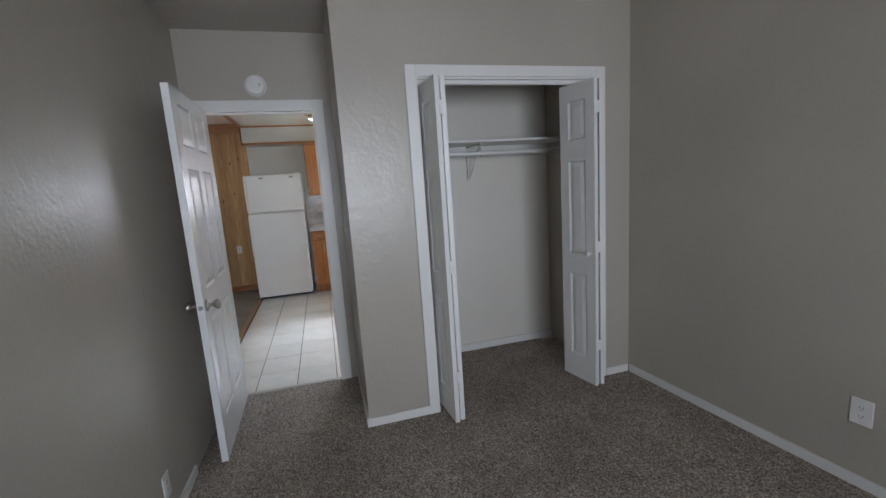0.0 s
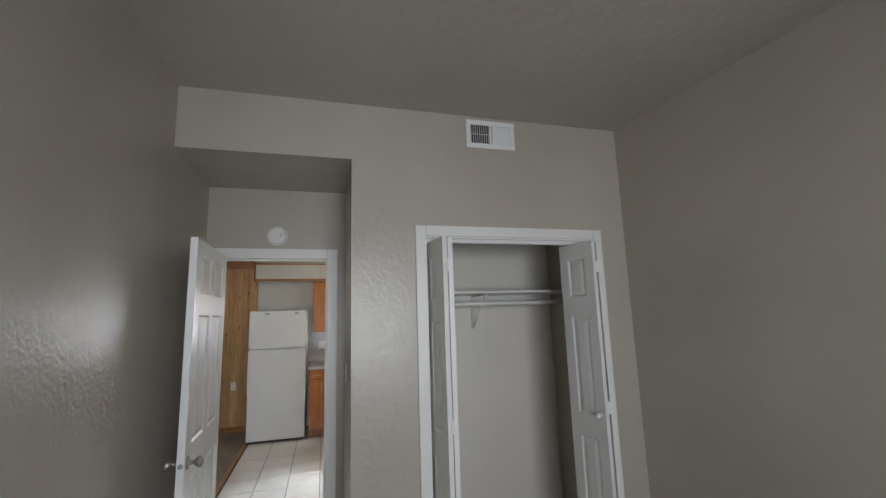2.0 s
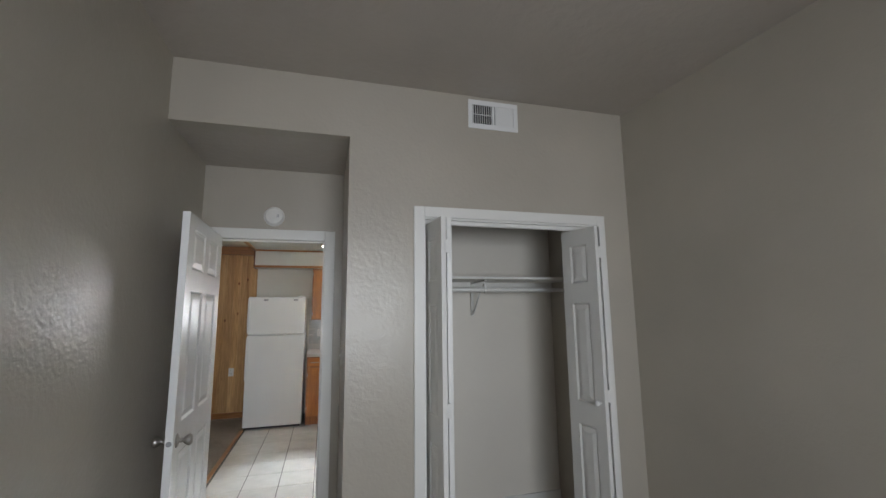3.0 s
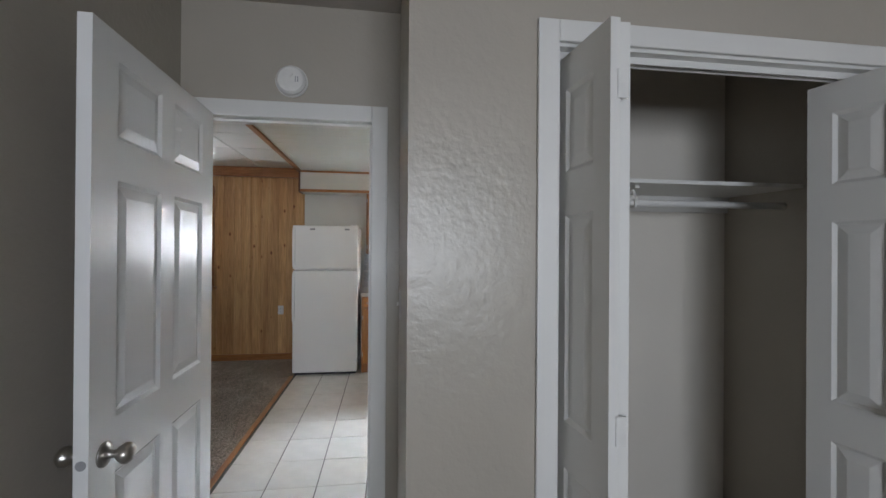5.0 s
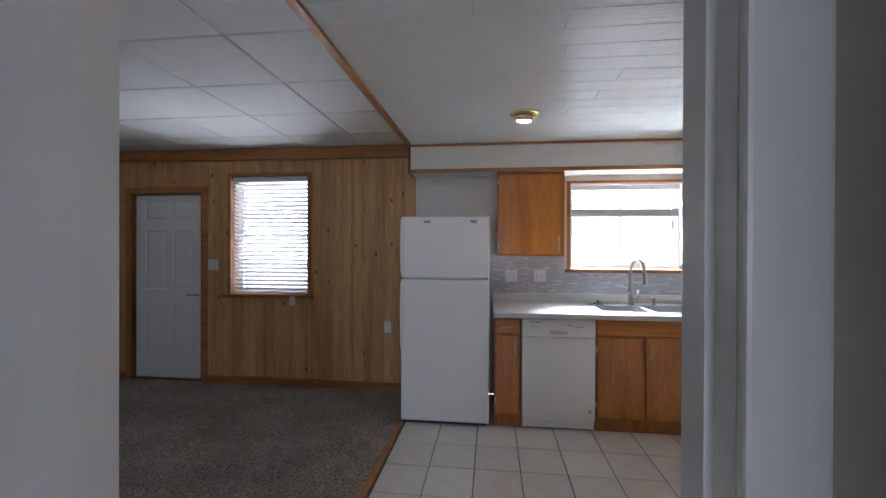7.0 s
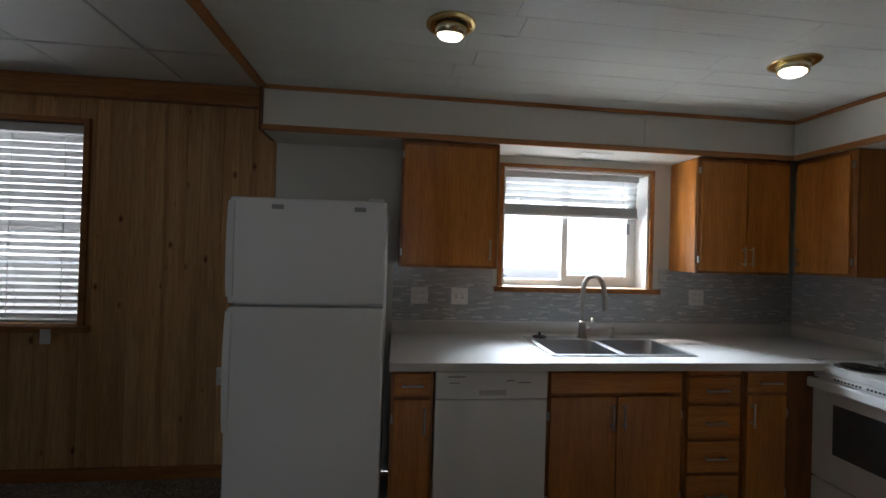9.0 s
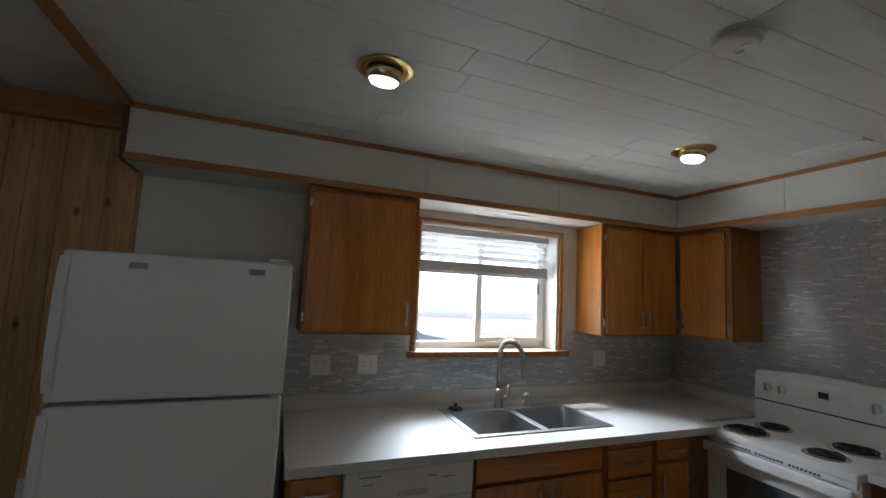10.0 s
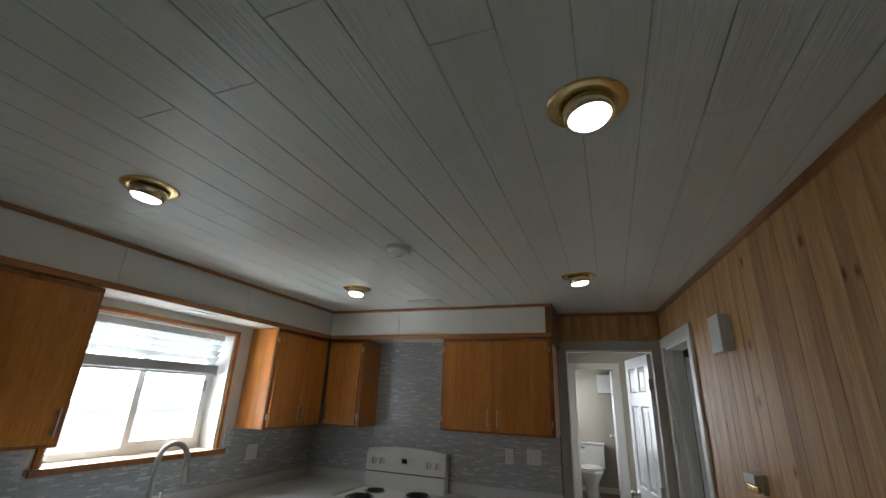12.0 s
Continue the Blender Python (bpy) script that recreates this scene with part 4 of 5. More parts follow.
part("spout", bent_tube(bmesh.new(), [(0, 0, 0.068), (-0.03, -0.02, 0.07), (-0.045, -0.03, 0.062)], 0.006, 10), NICKEL, so, smooth=True)
pl = empty("sink_stopper", "black rubber sink stopper resting on the rim", "stopper", (SX0 + 0.10, FYY + 0.01, 0.946))
part("disc", lathe(bmesh.new(), [(0, 0), (0.045, 0), (0.047, 0.008), (0.03, 0.014), (0, 0.014)], n=24), BLACK, pl)
part("grip", lathe(bmesh.new(), [(0, 0.014), (0.009, 0.014), (0.007, 0.026), (0.013, 0.034), (0, 0.038)], n=16), BLACK, pl)

# ---- stove ----
st = empty("stove", "white freestanding electric coil range", "stove", (2.965, 6.885, 0))
SW = 0.755   # along y
part("body", many((0.03, 0, 0.08, 0.61, SW, 0.885), (0.06, 0.03, 0.0, 0.58, SW - 0.03, 0.08)), APPLIANCE, st)
part("cooktop", B(0.0, -0.002, 0.885, 0.62, SW + 0.002, 0.927, bevel=0.01, segments=3), APPLIANCE, st)
od = part("oven_door", B(0.0, 0.006, 0.315, 0.03, SW - 0.006, 0.835, bevel=0.006), APPLIANCE, st)
part("oven_window", B(-0.002, 0.16, 0.47, 0.001, SW - 0.17, 0.735, bevel=0.0008), OVEN_GLASS, od, "dark oven window glass, greyed for its reflection")
part("oven_handle", B(-0.04, 0.01, 0.80, -0.002, SW - 0.01, 0.855, bevel=0.012), APPLIANCE, od)
vt = part("vent_strip", B(0.004, 0.006, 0.857, 0.03, SW - 0.006, 0.884), APPLIANCE, st)
for i in range(26):
    if i % 9 != 8:
        part("slot", B(0.0025, 0.14 + i * 0.0175, 0.862, 0.0042, 0.151 + i * 0.0175, 0.872), BLACK, vt)
part("drawer", B(0.0, 0.006, 0.09, 0.03, SW - 0.006, 0.303, bevel=0.008), APPLIANCE, st)
bm = bmesh.new()
prof = [(0.525, 0.925), (0.53, 1.03), (0.535, 1.20), (0.555, 1.232), (0.61, 1.232), (0.61, 0.925)]
n = 12
rings = []
for i in range(n + 1):
    yy = SW * i / n
    lift = 0.022 * (1 - (2 * i / n - 1) ** 2)
    rings.append([bm.verts.new((x, yy, z + (lift if z > 1.1 else 0))) for x, z in prof])
for a, b in zip(rings, rings[1:]):
    for k in range(6):
        bm.faces.new((a[k], b[k], b[(k + 1) % 6], a[(k + 1) % 6]))
bm.faces.new(rings[0]), bm.faces.new(rings[-1])
bmesh.ops.recalc_face_normals(bm, faces=bm.faces)
bp = part("backguard", bm, APPLIANCE, st)
part("gap", B(0.528, 0.002, 1.052, 0.533, SW - 0.002, 1.060), BLACK, bp)
part("control_field", B(0.5305, 0.26, 1.095, 0.5335, 0.49, 1.185, bevel=0.0008), PLASTIC, bp)
part("clock", B(0.5285, 0.355, 1.135, 0.5305, 0.405, 1.172), DISPLAY, bp, "small dark clock display")
for yy in (0.075, 0.155, 0.60, 0.68):
    k_ = part("dial", lathe(bmesh.new(), [(0, 0), (0.030, 0), (0.028, 0.012), (0.022, 0.018), (0, 0.018)], Matrix.Translation((0.532, yy, 1.14)) @ pose(0, 0, 0, 0, -90, 0), 24), PLASTIC, bp, "white control dial")
    part("dial_grip", B(0.507, yy - 0.005, 1.117, 0.516, yy + 0.005, 1.163, bevel=0.002), GREY_PLASTIC, k_)
for bx, by, r in ((0.15, 0.19, 0.075), (0.40, 0.19, 0.095), (0.15, 0.57, 0.095), (0.40, 0.57, 0.075)):
    bu = part("drip_pan", lathe(bmesh.new(), [(r + 0.018, 0.927), (r + 0.018, 0.931), (r + 0.008, 0.932), (r, 0.929), (0.03, 0.9275), (0, 0.9275)], Matrix.Translation((bx, by, 0)), 32), CHROME, st, smooth=True)
    spiral = [(bx + (0.018 + (r - 0.02) * i / 90) * math.cos(i * 0.279), by + (0.018 + (r - 0.02) * i / 90) * math.sin(i * 0.279), 0.939) for i in range(91)]
    part("coil", bent_tube(bmesh.new(), spiral, 0.0055, 6), IRON, bu, "dark heating coil", smooth=True)

# ---- windows ----
kw = empty("window_2", "white sliding kitchen window in a wooden surround", "window", (0, 0, 0), kind="structure")
WX0, WX1, WZ0, WZ1 = 1.352, 2.438, 1.262, 2.098
part("reveal", many((WX0, YK - 0.002, WZ0, WX0 + 0.015, YK + 0.17, WZ1), (WX1 - 0.015, YK - 0.002, WZ0, WX1, YK + 0.17, WZ1), (WX0 + 0.015, YK - 0.002, WZ1 - 0.015, WX1 - 0.015, YK + 0.17, WZ1)), WHITE_TRIM, kw)
part("casing", many((WX0 - 0.03, YK - 0.016, WZ0, WX0, YK, WZ1 + 0.025), (WX1, YK - 0.016, WZ0, WX1 + 0.03, YK, WZ1 + 0.025), (WX0, YK - 0.016, WZ1, WX1, YK, WZ1 + 0.025), bevel=0.003), TRIM_X, kw, "orange pine window casing")
sill = part("sill", B(WX0 - 0.055, YK - 0.030, WZ0 - 0.028, WX1 + 0.075, YK + 0.17, WZ0 + 0.002, bevel=0.004), SILL, kw, "varnished pine window sill with sunlight in its pale colour")
# Darker wood here puts the backlit shade of the edge into its colour.
part("nosing", B(WX0 - 0.055, YK - 0.045, WZ0 - 0.034, WX1 + 0.075, YK - 0.0305, WZ0 + 0.002, bevel=0.004), FRAME_OAK, sill, "orange brown sill edge, darkened as if backlit")
yf = YK + 0.15
fmw = part("window_frame", many((WX0 + 0.015, yf, WZ0, WX0 + 0.055, yf + 0.06, WZ1), (WX1 - 0.055, yf, WZ0, WX1 - 0.015, yf + 0.06, WZ1), (WX0 + 0.055, yf, WZ0, WX1 - 0.055, yf + 0.06, WZ0 + 0.045), (WX0 + 0.055, yf, WZ1 - 0.045, WX1 - 0.055, yf + 0.06, WZ1), bevel=0.003), WHITE_PAINT, kw)
MXW = 1.86
part("sash", many((MXW - 0.02, yf - 0.012, WZ0 + 0.045, MXW + 0.025, yf + 0.02, WZ1 - 0.045), (MXW + 0.025, yf - 0.012, WZ0 + 0.045, WX1 - 0.055, yf + 0.02, WZ0 + 0.08), (WX1 - 0.09, yf - 0.012, WZ0 + 0.08, WX1 - 0.056, yf + 0.02, WZ1 - 0.045), bevel=0.002), WHITE_PAINT, fmw)
part("latch", B(WX1 - 0.10, yf - 0.026, 1.66, WX1 - 0.075, yf - 0.012, 1.74, bevel=0.003), GREY_PLASTIC, fmw)
for a, b, y in ((WX0 + 0.055, MXW - 0.02, yf + 0.036), (MXW + 0.025, WX1 - 0.09, yf + 0.006)):
    p = part("pane", B(a, y, WZ0 + 0.045, b, y + 0.004, WZ1 - 0.045), GLASS, fmw)
    p.visible_shadow = False


def blind(x0, x1, y, ztop, zbot, raised, label, tilt):
    """A horizontal slat blind; when raised, its lower slats lie stacked on the bottom rail at zbot."""
    b = empty("window_blind", label, "blind", (0, 0, 0))
    part("head_rail", B(x0, y - 0.03, ztop - 0.055, x1, y + 0.025, ztop, bevel=0.003), SLAT, b)
    slats = []
    if raised:
        stack = [zbot + 0.018 + 0.0042 * i for i in range(15)]
        z = stack[-1] + 0.045
        while z < ztop - 0.06:
            slats.append(z)
            z += 0.044
    else:
        stack = []
        z = zbot + 0.04
        while z < ztop - 0.06:
            slats.append(z)
            z += 0.0445
    sm = bmesh.new()
    for k in range(6):
        u0, u1 = -0.025 + k * 0.05 / 6, -0.025 + (k + 1) * 0.05 / 6
        c0, c1 = 0.004 * (1 - (u0 / 0.025) ** 2), 0.004 * (1 - (u1 / 0.025) ** 2)
        v = [sm.verts.new(p) for p in ((x0 + 0.004, u0, c0), (x1 - 0.004, u0, c0), (x1 - 0.004, u1, c1), (x0 + 0.004, u1, c1), (x0 + 0.004, u0, c0 + 0.0022), (x1 - 0.004, u0, c0 + 0.0022), (x1 - 0.004, u1, c1 + 0.0022), (x0 + 0.004, u1, c1 + 0.0022))]
        for f in ((3, 2, 1, 0), (4, 5, 6, 7)):
            sm.faces.new([v[q] for q in f])
        if k == 0:
            sm.faces.new([v[q] for q in (0, 1, 5, 4)])
        if k == 5:
            sm.faces.new([v[q] for q in (2, 3, 7, 6)])
    me = mesh_of("slat", sm, SLAT)
    for z in slats:
        o = new("slat", me)
        o.parent, o.location, o.rotation_euler = b, (0, y, z), (radians(tilt), 0, 0)
    for z in stack:
        o = new("slat", me)
        o.parent, o.location = b, (0, y, z)
    part("bottom_rail", B(x0, y - 0.026, zbot, x1, y + 0.026, zbot + 0.016, bevel=0.003), SLAT, b)
    for u in (0.14, 0.5, 0.86) if not raised else (0.12, 0.88):
        x = x0 + (x1 - x0) * u
        part("ladder_cord", many((x - 0.002, y - 0.029, zbot, x + 0.002, y - 0.027, ztop - 0.05), (x - 0.002, y + 0.027, zbot, x + 0.002, y + 0.029, ztop - 0.05)), PLASTIC, b)
    return b


blind(WX0 + 0.02, WX1 - 0.05, YK + 0.085, WZ1 - 0.005, 1.772, True, "white faux-wood blind drawn half up", -38)
lw = empty("window_3", "white living room window in a pine surround", "window", (0, 0, 0), kind="structure")
part("casing", many((-2.225, YK - 0.032, 0.95, -2.19, YK, 2.255), (-1.33, YK - 0.032, 0.95, -1.295, YK, 2.255), (-2.19, YK - 0.032, 2.22, -1.33, YK, 2.255), bevel=0.003), TRIM_X, lw, "orange pine casing")
part("sill", B(-2.27, YK - 0.07, 0.925, -1.26, YK + 0.12, 0.962, bevel=0.006), TRIM_X, lw, "orange pine sill")
fm2 = part("window_frame", many((-2.19, YK + 0.12, 0.96, -2.14, YK + 0.18, 2.22), (-1.38, YK + 0.12, 0.96, -1.33, YK + 0.18, 2.22), (-2.14, YK + 0.12, 0.96, -1.38, YK + 0.18, 1.01), (-2.14, YK + 0.12, 2.17, -1.38, YK + 0.18, 2.22), (-2.14, YK + 0.13, 1.57, -1.38, YK + 0.17, 1.61)), WHITE_TRIM, lw)
for z0, z1 in ((1.01, 1.57), (1.61, 2.17)):
    p = part("pane", B(-2.14, YK + 0.148, z0, -1.38, YK + 0.152, z1), GLASS, fm2)
    p.visible_shadow = False
blind(-2.185, -1.335, YK + 0.035, 2.218, 0.975, False, "white faux-wood blind let down with tilted slats", -38)
tag = tagged(new("paper_tag", mesh_of("paper_tag", B(-1.50, YK - 0.078, 0.86, -1.44, YK - 0.0745, 0.95, bevel=0.001), PLASTIC)), "small white tag hanging at the window sill", "tag")

# living room door
ld = empty("front_door", "white closed six-panel door in a pine casing", "door", (-3.352, YK + 0.045, 0.02))
panel_leaf(ld, 0.80, 2.01, 0.04, [(0.11, 0.36), (0.44, 0.69)], SIX_ROWS, WHITE_PAINT, sides=(-1,))
lev = bmesh.new()
tube(lev, (0.745, -0.02, 0.92), (0.745, -0.055, 0.92), 0.012, n=14)
tube(lev, (0.755, -0.055, 0.92), (0.64, -0.055, 0.92), 0.009, n=12)
part("lever_handle", lev, GREY_PLASTIC, ld, "dark metal lever handle")
casing_face("trim_front_door", -3.375, -2.525, 2.055, YK - 0.014, -1, 0.062, TRIM_X, "orange pine door casing")
setting("front_door_jamb", many((-3.38, YK - 0.012, 0, -3.356, YK + 0.2, 2.06), (-2.548, YK - 0.012, 0, -2.52, YK + 0.2, 2.06), (-3.356, YK - 0.012, 2.034, -2.548, YK + 0.2, 2.06), (-3.356, YK + 0.072, 0, -2.548, YK + 0.09, 2.034), (-3.356, YK + 0.0, 0, -2.548, YK + 0.072, 0.018)), DARK_OAK, "pine door jamb", "jamb")
plate("light_switch", facing(-2.40, YK - 0.013, 1.27, 0), "white double light switch by the front door", "switch", 2, "ss")
plate("wall_outlet", facing(-0.47, YK - 0.013, 0.647, 0), "white duplex outlet on the pine wall", "outlet", 1, "o")
plate("wall_outlet", facing(0.785, YK - 0.012, 1.19, 0), "white double outlet on the mosaic", "outlet", 2, "oo")
plate("light_switch", facing(1.061, YK - 0.012, 1.19, 0), "white double switch plate on the mosaic", "switch", 2, "ss")
plate("wall_outlet", facing(2.81, YK - 0.012, 1.21, 0), "white double outlet on the mosaic", "outlet", 2, "oo")
plate("light_switch", facing(XK - 0.012, 6.365, 1.255, -90), "white switch plate on the mosaic", "switch", 1, "s")
plate("wall_outlet", facing(XK - 0.012, 6.165, 1.265, -90), "white double outlet plate on the mosaic", "outlet", 2, "oo")


# ---- ceiling lights ----
def downlight(x, y, turn):
    d = empty("ceiling_light", "lit brass eyeball downlight in the plank ceiling", "ceiling light", (x, y, ZK), "brass downlights")
    part("trim_ring", lathe(bmesh.new(), [(0.105, 0.0), (0.105, -0.003), (0.099, -0.007), (0.075, -0.010), (0.06, -0.004), (0.06, 0.0)], n=40), BRASS, d, smooth=True)
    m = Matrix.Translation((0, 0, -0.004)) @ pose(0, 0, 0, 0, 0, turn) @ pose(0, 0, 0, 9, 0, 0)
    part("eyeball", lathe(bmesh.new(), [(0.064, 0.0), (0.066, -0.016), (0.063, -0.039), (0.058, -0.043), (0.053, -0.039), (0.053, -0.032)], m, 36), PALE_BRASS, d, smooth=True)
    part("bulb", lathe(bmesh.new(), [(0.052, -0.031), (0.052, -0.042), (0.047, -0.049), (0.03, -0.054), (0.0, -0.056)], m, 30), BULB, d, "glowing reflector bulb", smooth=True)
    return d


for x, y, a in ((0.828, 5.545, 160), (0.822, 7.21, 20), (2.485, 7.275, 90), (2.505, 5.675, 200)):
    downlight(x, y, a)
cv = empty("ceiling_vent", "small white ceiling register near the stove", "vent", (2.985, 6.93, ZK))
part("frame", B(-0.05, -0.14, -0.012, 0.05, 0.14, 0, bevel=0.003), PLASTIC, cv)
part("flap", B(-0.045, -0.14, -0.022, -0.02, 0.14, -0.012, bevel=0.002), PLASTIC, cv)
sv = empty("soffit_vent", "white register under the soffit above the window", "vent", (1.93, 8.17, ZS))
part("frame", many((-0.11, -0.06, -0.006, 0.11, -0.04, 0), (-0.11, 0.04, -0.006, 0.11, 0.06, 0), (-0.11, -0.04, -0.006, -0.09, 0.04, 0), (0.09, -0.04, -0.006, 0.11, 0.04, 0)), PLASTIC, sv)
part("flap", B(-0.09, -0.04, -0.004, 0.09, 0.04, -0.001), PLASTIC, sv)

# ---- side wall with doorway, chime and thermostat ----
M = lambda x, z, y=0.012: wall_m @ Matrix.Translation((x, y, z)) @ pose(0, 0, 0, 0, 0, 180)
bm = many((D0 - 0.075, 0.012, 0, D0, 0.03, 2.2), (D1, 0.012, 0, D1 + 0.075, 0.03, 2.2), (D0, 0.012, 2.125, D1, 0.03, 2.2), bevel=0.005)
bmesh.ops.transform(bm, matrix=wall_m, verts=bm.verts)
setting("trim_side_doorway", bm, WHITE_TRIM, "white painted casing round the side doorway", "trim")
bm = many((D0, -0.11, 0, D0 + 0.018, 0.012, 2.125), (D1 - 0.018, -0.11, 0, D1, 0.012, 2.125), (D0 + 0.018, -0.11, 2.107, D1 - 0.018, 0.012, 2.125), (D1 - 0.03, -0.07, 0, D1 - 0.018, -0.035, 2.107))
bmesh.ops.transform(bm, matrix=wall_m, verts=bm.verts)
setting("door_2_jamb", bm, WHITE_TRIM, "white jamb of the side doorway", "jamb")
sd = empty("side_room_door", "white door of the side room, standing open", "door")
sd.matrix_basis = wall_m @ Matrix.Translation((D1 - 0.04, -0.11, 0.012)) @ pose(0, 0, 0, 0, 0, -100)
panel_leaf(sd, 0.58, 2.04, 0.035, [(0.08, 0.26), (0.32, 0.50)], SIX_ROWS, WHITE_PAINT)
knob(sd, 0.52, 0.92, 0.0175, 1)
bm = many((1.75, -0.9, 0, 1.83, -0.1, 2.5), (LEN + 0.02, -0.9, 0, LEN + 0.1, -0.1, 2.5), (1.75, -0.98, 0, LEN + 0.1, -0.9, 2.5))
bmesh.ops.transform(bm, matrix=wall_m, verts=bm.verts)
setting("wall_side_room", bm, GREIGE, "dim greige walls of the side room", "wall")
bm = B(1.83, -0.9, 2.4, LEN, -0.1, 2.5)
bmesh.ops.transform(bm, matrix=wall_m, verts=bm.verts)
setting("ceiling_side_room", bm, GREIGE, "ceiling of the side room", "ceiling")
bm = B(1.83, -0.9, -0.1, LEN, -0.09, -0.01)
bmesh.ops.transform(bm, matrix=wall_m, verts=bm.verts)
setting("floor_side_room", bm, VINYL, "floor of the side room", "floor")
ch = empty("door_chime", "white plastic door chime box on the pine wall", "door chime")
ch.matrix_basis = M(1.375, 2.045)
part("back", B(-0.072, -0.03, -0.088, 0.072, 0, 0.088, bevel=0.004), PLASTIC, ch)
part("cover", B(-0.076, -0.058, -0.092, 0.076, -0.03, 0.092, bevel=0.006), PLASTIC, ch)
th = empty("thermostat", "beige wall thermostat with brass-coloured bands", "thermostat")
th.matrix_basis = M(1.30, 1.395)
part("base", B(-0.062, -0.022, -0.04, 0.062, 0, 0.04, bevel=0.004), plain("beige_plastic", (0.55, 0.47, 0.30), 0.4), th)
part("cover", B(-0.058, -0.048, -0.005, 0.058, -0.022, 0.036, bevel=0.004), plain("ivory_plastic", (0.62, 0.56, 0.42), 0.4), th)
part("band", B(-0.055, -0.042, -0.034, 0.055, -0.022, -0.010, bevel=0.003), BRASS, th)

# ---- bathroom beyond its doorway ----
y0, y1 = 5.205, 5.885
bm = many((XB - 0.016, y0 - 0.075, 0, XB, y0, 2.2), (XB - 0.016, y1, 0, XB, y1 + 0.075, 2.2), (XB - 0.016, y0, 2.125, XB, y1, 2.2), bevel=0.005)
setting("trim_bath_doorway", bm, GREIGE, "greige painted casing round the hall doorway", "trim")
setting("bath_doorway_jamb", many((XB, y0 - 0.012, 0, XB + 0.1, y0 + 0.004, 2.125), (XB, y1 - 0.004, 0, XB + 0.1, y1 + 0.012, 2.125), (XB, y0, 2.11, XB + 0.1, y1, 2.125)), WHITE_TRIM, "white jamb of the hall doorway", "jamb")
FH = 0.29   # the far hall lies a step above the kitchen
setting("floor_hall", many((XB + 0.05, 4.9, -0.1, 4.7, 6.6, 0.0), (4.7, 4.9, -0.1, 8.35, 6.6, FH)), VINYL, "brown plank vinyl floor of hall and bathroom", "floor")
setting("ceiling_hall", B(XB + 0.1, 4.9, 2.75, 8.35, 6.6, 2.85), LINER, "white hall ceiling", "ceiling")
# Both openings are added, out of sight, to hold the fill lamps.
setting("wall_hall_left", many((XB + 0.1, 6.5, 0, 5.0, 6.6, 2.8), (6.1, 6.5, 0, 7.4, 6.6, 2.8), (7.95, 6.5, 0, 8.35, 6.6, 2.8), (5.0, 6.5, 0, 6.1, 6.6, 1.1), (5.0, 6.5, 2.2, 6.1, 6.6, 2.8), (7.4, 6.5, 0, 7.95, 6.6, 1.4), (7.4, 6.5, 2.1, 7.95, 6.6, 2.8)), GREIGE, "greige hall wall with two added openings for fill light", "wall")
setting("wall_hall_right", B(XB + 0.1, 4.9, 0, 8.35, 5.0, 2.8), GREIGE, "greige hall wall behind the open door", "wall")
XH = 7.0   # wall between hall and bathroom
by0, by1 = 5.475, 6.065
setting("wall_bath_inner", many((XH, 5.0, 0, XH + 0.1, by0, 2.8), (XH, by1, 0, XH + 0.1, 6.5, 2.8), (XH, by0, 2.2, XH + 0.1, by1, 2.8)), GREIGE, "greige wall with the inner bathroom doorway", "wall")
setting("trim_bath_inner", many((XH - 0.016, by0 - 0.08, FH, XH, by0, 2.28), (XH - 0.016, by1, FH, XH, by1 + 0.08, 2.28), (XH - 0.016, by0, 2.2, XH, by1, 2.28), (XH, by0, FH, XH + 0.1, by0 + 0.012, 2.2), (XH, by1 - 0.012, FH, XH + 0.1, by1, 2.2), bevel=0.004), WHITE_TRIM, "white casing round the inner bathroom doorway", "trim")
setting("wall_bath_far", B(8.2, 5.0, 0, 8.3, 6.5, 2.8), GREIGE, "greige far wall of the bathroom", "wall")
setting("baseboard_bath", B(8.186, 5.0, FH, 8.2, 6.5, FH + 0.09), WHITE_TRIM, "white bathroom baseboard", "baseboard")
hd = empty("hall_door", "white six-panel hall door standing open", "door", (XB + 0.112, 5.222, 0.012))
hd.rotation_euler = (0, 0, radians(13))
panel_leaf(hd, 0.68, 2.09, 0.035, [(0.095, 0.30), (0.38, 0.585)], [(0.22, 0.84), (1.0, 1.67), (1.785, 2.0)], WHITE_PAINT)
knob(hd, 0.62, 0.93, 0.0175, 1)
for z in (0.25, 1.0, 1.8):
    part("hinge", B(-0.012, 0.0, z, 0.0, 0.03, z + 0.09, bevel=0.001), NICKEL, hd)
bd = empty("bathroom_door", "white bathroom door standing open inside", "door", (XH + 0.11, by0 + 0.02, FH + 0.012))
bd.rotation_euler = (0, 0, radians(3))
panel_leaf(bd, 0.58, 1.88, 0.035, [(0.08, 0.26), (0.32, 0.50)], [(0.2, 0.78), (0.92, 1.50), (1.60, 1.79)], WHITE_PAINT)
knob(bd, 0.52, 0.90, 0.0175, 1)
roll_ = empty("toilet_paper_holder", "white toilet paper roll on a wall holder", "paper holder", (7.78, 5.49, 0.98))
part("roll", tube(bmesh.new(), (-0.055, 0, 0), (0.055, 0, 0), 0.055, n=24), PLASTIC, roll_)
part("arm", tube(bmesh.new(), (-0.065, 0, 0), (0.065, 0, 0), 0.012, n=12), CHROME, roll_)
part("bracket", B(0.055, -0.49, -0.01, 0.065, 0.012, 0.01), CHROME, roll_)
TX, TY = 8.18, 5.94
